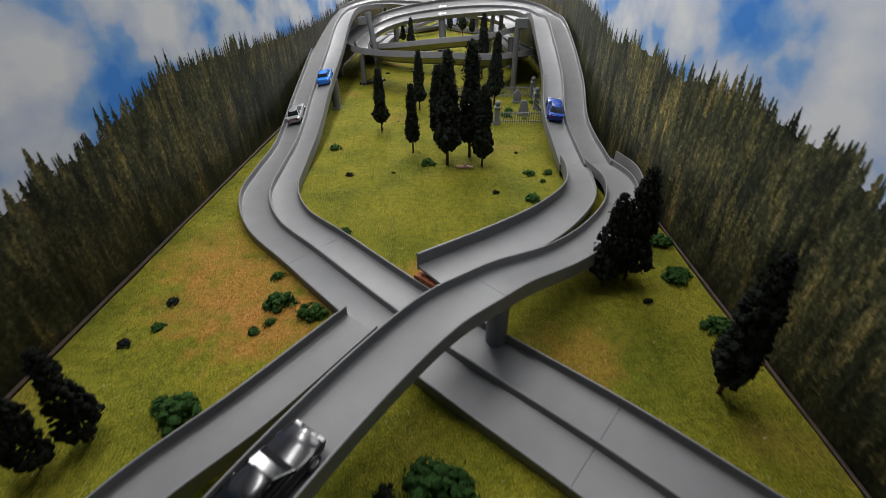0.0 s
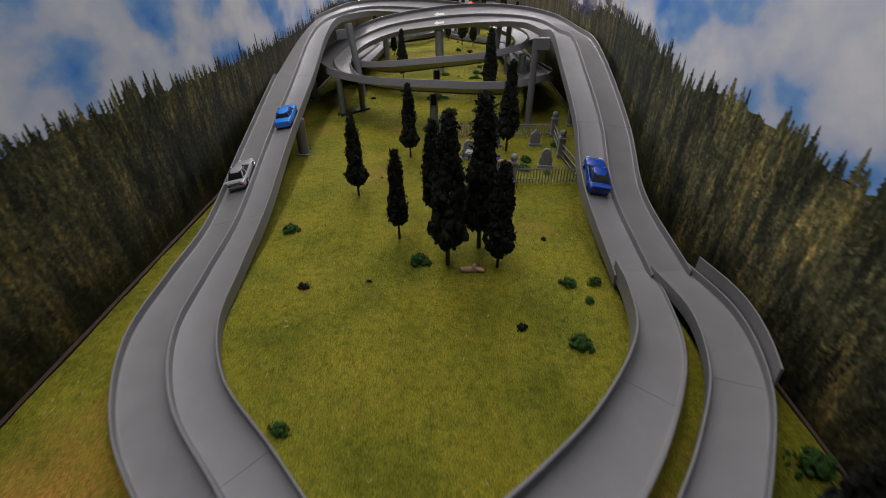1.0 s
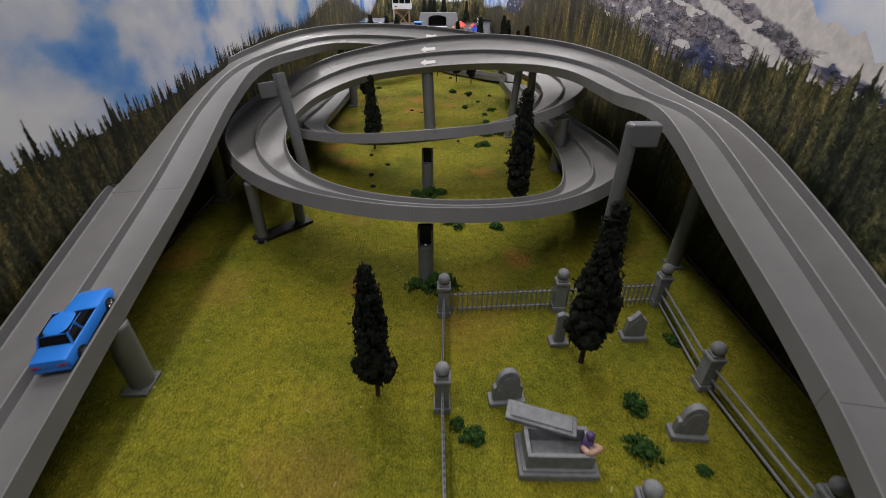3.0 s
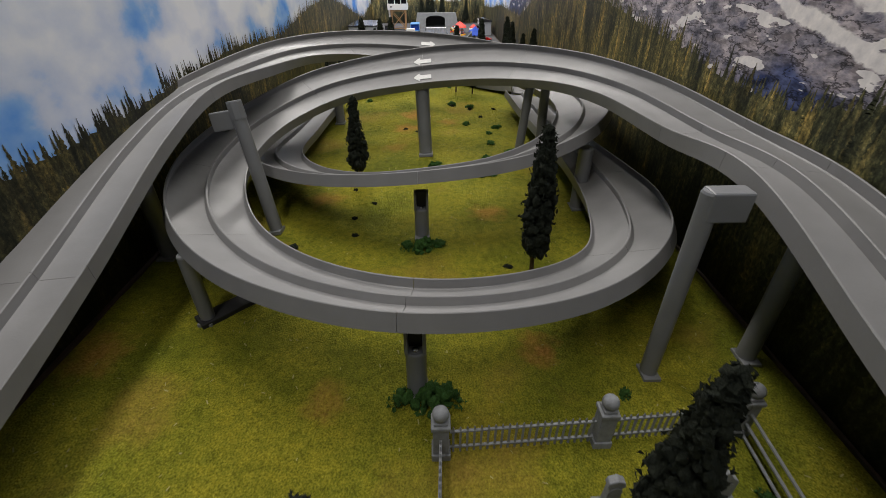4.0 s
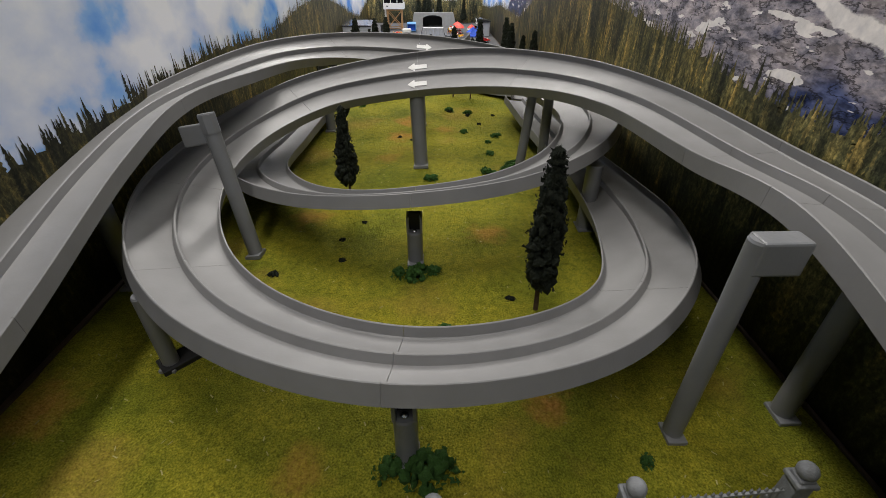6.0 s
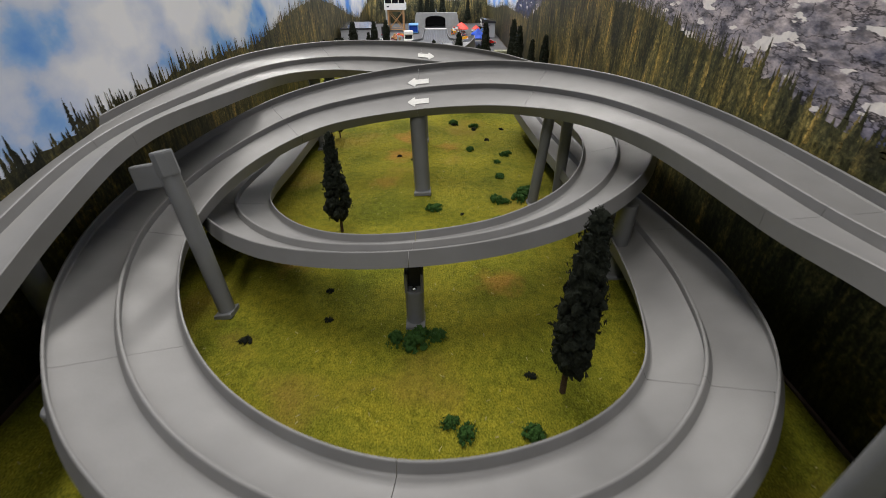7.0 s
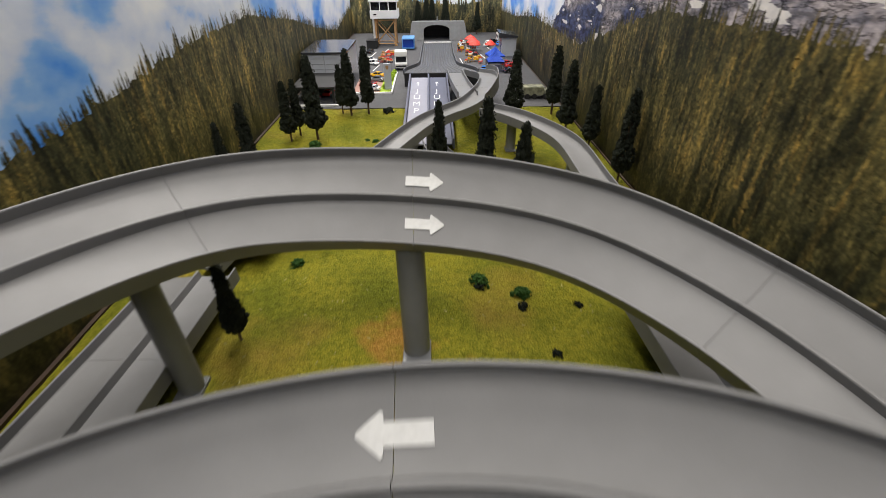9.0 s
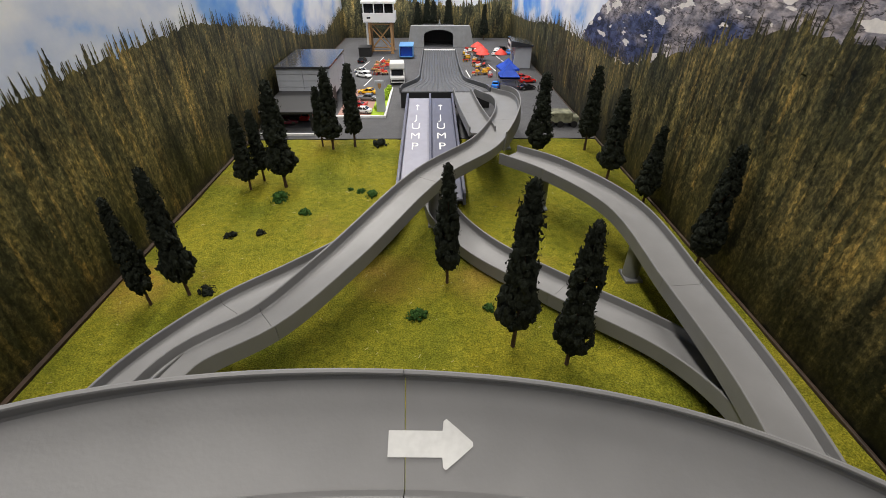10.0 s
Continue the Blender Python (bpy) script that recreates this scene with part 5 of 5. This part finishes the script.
def showroom():
    root = thing("showroom", (0, 0, FLOOR_Z), "light grey clad car showroom with a dark roof and glass corner", "building")
    x0, x1, y0, y1 = -.388, -.252, 3.69, 3.925
    for k in range(5):
        z = .030 + k * .0158
        for j in range(2):
            bm = bmesh.new()
            a = x0 + (x1 - x0) * j / 2
            box(bm, a, a + (x1 - x0) / 2 - .0012, y0 - .004, y0, z, z + .0148)
            part("cladding_panel", bm, CLAD, root)
    bm = bmesh.new()
    box(bm, x0, x1 - .004, y0, y1, .026, .107)
    part("core_wall", bm, CLAD, root)
    for k in range(4):
        bm = bmesh.new()
        a = y0 + (y1 - y0) * k / 4
        box(bm, x1 - .004, x1, a, a + (y1 - y0) / 4 - .0012, .03, .107)
        part("cladding_panel", bm, CLAD, root)
    bm = bmesh.new()
    box(bm, x0 - .002, x1 + .004, y0 - .008, y1, .107, .113, .001)
    part("roof", bm, ROOF, root, "dark flat roof")
    bm = bmesh.new()
    box(bm, -.388, -.262, 3.505, y0, .045, .051, .001)
    part("canopy", bm, BLACK, root, "dark flat canopy over the forecourt")
    for x in (-.382, -.268):
        for y in (3.512, 3.60):
            bm = bmesh.new()
            box(bm, x - .003, x + .003, y - .003, y + .003, 0, .045)
            part("canopy_post", bm, BLACK, root)
    bm = bmesh.new()
    box(bm, -.388, -.25, 3.495, 3.71, 0, .004)
    part("forecourt", bm, ASPHALT, root, "dark forecourt slab")
    bm = bmesh.new()
    box(bm, -.388, -.25, 3.489, 3.495, 0, .0045)
    part("kerb", bm, WHITE, root, "white kerb edge")
    for k in range(4):
        bm = bmesh.new()
        box(bm, x0 + .002 + k * .032, x0 + .031 + k * .032, y0 + .001, y0 + .004, .004, .03)
        part("shop_window", bm, GLASSY, root)
    bm = bmesh.new()
    box(bm, x1 - .003, x1 + .0006, y0 + .02, y0 + .06, .004, .05)
    part("side_door", bm, BLACK, root)


showroom()


def plaza():
    root = thing("display_plaza", (0, 0, FLOOR_Z), "reddish paved display island with a white kerb", "pavement")
    bm = bmesh.new()
    box(bm, -.232, -.145, 3.625, 3.89, 0, .003)
    part("paving", bm, BRICKRED, root)
    bm = bmesh.new()
    prism(bm, [(-.145, 3.625), (-.112, 3.625), (-.104, 3.90), (-.145, 3.89)], "z", 0, .0032)
    part("planting_strip", bm, LIME, root, "lime green planting strip")
    for a in ((-.236, -.108, 3.618, 3.625), (-.109, -.104, 3.62, 3.905)):
        bm = bmesh.new()
        box(bm, *a, 0, .005)
        part("kerb", bm, WHITE, root)


plaza()
for k, (x, y) in enumerate(((-.131, 3.672), (-.119, 3.775), (-.118, 3.812), (-.116, 3.845), (-.114, 3.880))):
    ob = new("ball_shrub", clump_mesh("ball_shrub", 46, LIME, lambda rng: (tuple(Vector((rng.gauss(0, 1), rng.gauss(0, 1), rng.gauss(0, 1))).normalized() * .7 + Vector((0, 0, .85))), 1.0), 90 + k, .3, 60))
    ob.matrix_world = pose(x, y, FLOOR_Z + .002) @ Matrix.Diagonal((.0095, .0095, .0095, 1))
    tagged(ob, "round lime green ball shrub on the planting strip", "shrub", "ball shrubs")


def pylon():
    root = thing("sign_pylon", (-.119, 3.662, FLOOR_Z + .003), "tall pale grey sign pylon with a small shield badge", "sign")
    bm = bmesh.new()
    box(bm, -.0115, .0115, -.003, .003, 0, .080, .0006)
    part("slab", bm, CLAD, root)
    bm = bmesh.new()
    prism(bm, [(-.0045, .074), (.0045, .074), (.0045, .066), (0, .060), (-.0045, .066)], "y", -.0037, -.003)
    part("badge", bm, TIMBER, root, "plain gold shield badge")


pylon()


def camper(x, y, turn):
    root = thing("camper_van", pose(x, y, FLOOR_Z, 0, 0, turn), "white toy camper van parked on the asphalt", "camper van")
    bm = bmesh.new()
    box(bm, -.024, .024, -.032, .05, .010, .056, .003)
    part("living_box", bm, PAINT["white"], root)
    bm = bmesh.new()
    box(bm, -.024, .024, -.052, -.028, .046, .066, .004)
    part("overcab", bm, PAINT["white"], root)
    bm = bmesh.new()
    prism(bm, [(-.062, .008), (-.03, .008), (-.03, .046), (-.044, .046), (-.053, .028), (-.062, .024)], "x", -.022, .022)
    part("cab", bm, PAINT["white"], root)
    bm = bmesh.new()
    prism(bm, [(-.0545, .029), (-.0455, .044), (-.0465, .0448), (-.0558, .0298)], "x", -.019, .019)
    part("windscreen", bm, GLASSY, root, "dark windscreen")
    bm = bmesh.new()
    box(bm, -.02, .02, -.063, -.0615, .012, .018)
    part("grille", bm, BLACK, root)
    for yy in (-.044, .03):
        for s in (-1, 1):
            bm = bmesh.new()
            rod(bm, (s * .018, yy, .008), (s * .024, yy, .008), .008, .008, 14)
            part("wheel", bm, RUBBER, root)


camper(-.096, 4.01, 4)


def trailer():
    root = thing("box_trailer", pose(-.082, 4.40, FLOOR_Z) @ Matrix.Diagonal((1, 1, 1.0, 1)), "light blue toy box trailer with an open dark rear", "trailer")
    bm = bmesh.new()
    for a in ((-.028, .028, -.04, .05, .044, .048), (-.028, -.025, -.04, .05, .008, .044), (.025, .028, -.04, .05, .008, .044), (-.028, .028, .047, .05, .008, .044), (-.028, .028, -.04, .05, .006, .009)):
        box(bm, *a)
    part("box_body", bm, paint("pale_blue_trailer_paint", (0.12, 0.34, 0.70), 0.35), root)
    # navy sheet stands in for the shade inside the open box
    bm = bmesh.new()
    box(bm, -.024, .024, -.03, -.028, .009, .044)
    part("inside_shade_sheet", bm, PAINT["navy"], root)
    for s in (-1, 1):
        bm = bmesh.new()
        rod(bm, (s * .022, 0, .006), (s * .029, 0, .006), .007, .007, 14)
        part("wheel", bm, RUBBER, root)


trailer()


def tent(x, y, w, top, eave, material, label, turn=0.0):
    root = thing("canopy_tent", pose(x, y, FLOOR_Z, 0, 0, turn), label, "tent", "paddock tents")
    bm = bmesh.new()
    base = [bm.verts.new((sx * w, sy * w, eave)) for sx, sy in ((-1, -1), (1, -1), (1, 1), (-1, 1))]
    low = [bm.verts.new((sx * w, sy * w, eave - .005)) for sx, sy in ((-1, -1), (1, -1), (1, 1), (-1, 1))]
    mid = [bm.verts.new((sx * w * .45, sy * w * .45, eave + (top - eave) * .45)) for sx, sy in ((-1, -1), (1, -1), (1, 1), (-1, 1))]
    tip = bm.verts.new((0, 0, top))
    for k in range(4):
        q = (k + 1) % 4
        bm.faces.new((base[k], base[q], mid[q], mid[k]))
        bm.faces.new((mid[k], mid[q], tip))
        bm.faces.new((low[k], low[q], base[q], base[k]))
    bmesh.ops.solidify(bm, geom=bm.faces[:], thickness=.0008)
    part("canopy", bm, material, root)
    for sx in (-1, 1):
        for sy in (-1, 1):
            bm = bmesh.new()
            rod(bm, (sx * w * .94, sy * w * .94, 0), (sx * w * .94, sy * w * .94, eave), .0013, .0013, 8)
            part("pole", bm, STEEL, root)


tent(.262, 3.93, .031, .072, .036, BLUECLOTH, "bright blue peaked canopy tent on thin poles")
tent(.270, 4.01, .031, .072, .042, BLUECLOTH, "bright blue peaked canopy tent on thin poles", 8)
for x, y, r in ((.212, 4.33, .03), (.206, 4.42, .028), (.213, 4.27, .026), (.282, 4.27, .024)):
    root = thing("parasol", (x, y, FLOOR_Z), "red round parasol standing over the paddock", "parasol", "red parasols")
    bm = bmesh.new()
    lathe(bm, [(r, .034), (r * 1.01, .036), (r * .55, .046), (.002, .053), (.001, .055)], 14)
    part("shade", bm, REDCLOTH, root)
    bm = bmesh.new()
    rod(bm, (0, 0, 0), (0, 0, .036), .0013, .0013, 8)
    part("pole", bm, STEEL, root)


def kiosk():
    root = thing("kiosk", (.352, 4.24, FLOOR_Z), "narrow pale grey kiosk with a dark slanted roof", "kiosk")
    bm = bmesh.new()
    box(bm, -.03, .03, -.05, .05, 0, .074, .001)
    part("wall", bm, CLAD, root)
    bm = bmesh.new()
    prism(bm, [(-.045, .074), (.034, .074), (.034, .080), (-.045, .094)], "y", -.056, .056)
    part("roof", bm, ROOF, root)
    bm = bmesh.new()
    box(bm, -.046, -.04, -.03, .03, .060, .086)
    part("sign_board", bm, WHITE, root, "white sign board with a dark bar")
    bm = bmesh.new()
    box(bm, -.0466, -.046, -.024, .024, .068, .078)
    part("sign_bar", bm, BLACK, root)
    bm = bmesh.new()
    box(bm, -.0306, -.0298, -.03, .0, .004, .05)
    part("door", bm, PAINT["navy"], root)


kiosk()
PARKED = [(.222, 3.93, 78, "sky", "sedan"), (.318, 3.90, 20, "black", "coupe"), (.335, 3.985, 15, "red", "coupe"), (.325, 4.03, 12, "red", "coupe"), (-.228, 4.12, -28, "white", "coupe"), (-.215, 4.06, -32, "white", "coupe"),
          (-.176, 3.84, 170, "yellow", "coupe"), (-.17, 3.775, 172, "grey", "sedan"), (-.19, 3.70, 172, "red", "coupe"), (-.172, 3.655, 170, "white", "coupe"), (-.345, 3.56, 10, "maroon", "sedan"), (-.30, 3.60, 80, "red", "sedan"),
          (.29, 4.44, 60, "white", "sedan"), (.325, 4.53, 50, "black", "sedan"), (.30, 4.5, 70, "white", "sedan"), (.345, 4.46, 80, "sky", "sedan"), (-.25, 4.30, 80, "black", "sedan")]
for x, y, a, key, style in PARKED:
    name = {"sky": "light blue", "navy": "dark blue"}.get(key, key)
    car(pose(x, y, FLOOR_Z + .0005 + (.003 if -.236 < x < -.145 and 3.62 < y < 3.89 else .004 if x < -.26 and y < 3.7 else 0), 0, 0, a), key, style, f"{name} toy car parked in the paddock", style == "coupe" and key == "red", .8, "parked toy cars")


def camo_truck():
    root = thing("army_truck", pose(.335, 3.56, FLOOR_Z, 0, 0, 0), "toy army truck in green and tan camouflage", "truck")
    bm = bmesh.new()
    box(bm, -.034, .028, -.02, .02, .010, .036, .003)
    part("cargo_body", bm, CAMO, root)
    bm = bmesh.new()
    box(bm, .028, .046, -.018, .018, .008, .026, .003)
    part("cab", bm, CAMO, root)
    for xx in (-.022, .0, .034):
        for s in (-1, 1):
            bm = bmesh.new()
            rod(bm, (xx, s * .015, .008), (xx, s * .021, .008), .008, .008, 14)
            part("wheel", bm, RUBBER, root)


camo_truck()


def crate(x, y, w, d, h, material, label, turn=0.0, name="crate"):
    root = thing(name, pose(x, y, FLOOR_Z, 0, 0, turn), label, name.replace("_", " "))
    bm = bmesh.new()
    box(bm, -w, w, -d, d, 0, h, .001)
    part("shell", bm, material, root)
    bm = bmesh.new()
    box(bm, -w - .001, w + .001, -d - .001, d + .001, h - .003, h + .001, .0006)
    part("lid", bm, material, root)


crate(-.252, 4.43, .024, .03, .034, BLACK, "black box stall beside the wooden trestle", name="stall")
rng = random.Random(21)
# invented stands fill the spots of tiny figurines
STALLS = (REDCLOTH, WHITE, REDCLOTH, TIMBER, PAINT["yellow"], BLACK)
for k in range(46):
    x, y = (rng.uniform(.150, .225), rng.uniform(4.05, 4.52)) if k % 3 else (rng.uniform(-.19, -.135), rng.uniform(4.06, 4.28))
    root = thing("paddock_stand", pose(x, y, FLOOR_Z, 0, 0, rng.uniform(0, 90)), "small bright stand added in place of tiny paddock figurines", "stand", "equipment stands")
    c = STALLS[rng.randrange(6)]
    bm = bmesh.new()
    h = rng.uniform(.006, .013)
    box(bm, -.011, .011, -.006, .006, h, h + .0025, .0006)
    part("tray", bm, c, root)
    for sx in (-1, 1):
        for sy in (-1, 1):
            bm = bmesh.new()
            rod(bm, (sx * .009, sy * .0045, 0), (sx * .009, sy * .0045, h), .0009, .0009, 6)
            part("leg", bm, STALLS[(k + 2) % 6], root)
    bm = bmesh.new()
    box(bm, -.008, -.001, -.004, .004, h + .0025, h + rng.uniform(.006, .011), .0006)
    box(bm, .001, .009, -.003, .003, h + .0025, h + rng.uniform(.005, .009), .0006)
    part("goods", bm, STALLS[(k + 3) % 6], root)
for k in range(7):
    bm = bmesh.new()
    box(bm, -.0015, .0015, 0, .11, 0, .0006)
    x, y, a = [(-.2, 3.94, 8), (-.19, 4.28, 8), (-.24, 4.2, 8), (.25, 4.15, -8), (.15, 4.05, -4), (.3, 4.3, -8), (-.11, 4.16, 4)][k]
    solid("parking_line", bm, WHITE, (x, y, FLOOR_Z, 0, 0, -a), "white painted parking line on the asphalt", "marking", "parking lines", kind="structure")
for x, h in ((-.045, .16), (.0, .175), (.03, .165), (.1, .185), (.27, .15)):
    root = thing("tree", pose(x, 4.80, FLOOR_Z) @ Matrix.Diagonal((h, h, h, 1)), "dark green model cypress behind the tunnel", "tree", "model cypresses")
    part("crown", TREES[0][0], None, root)
    part("trunk", TREES[0][1], None, root)
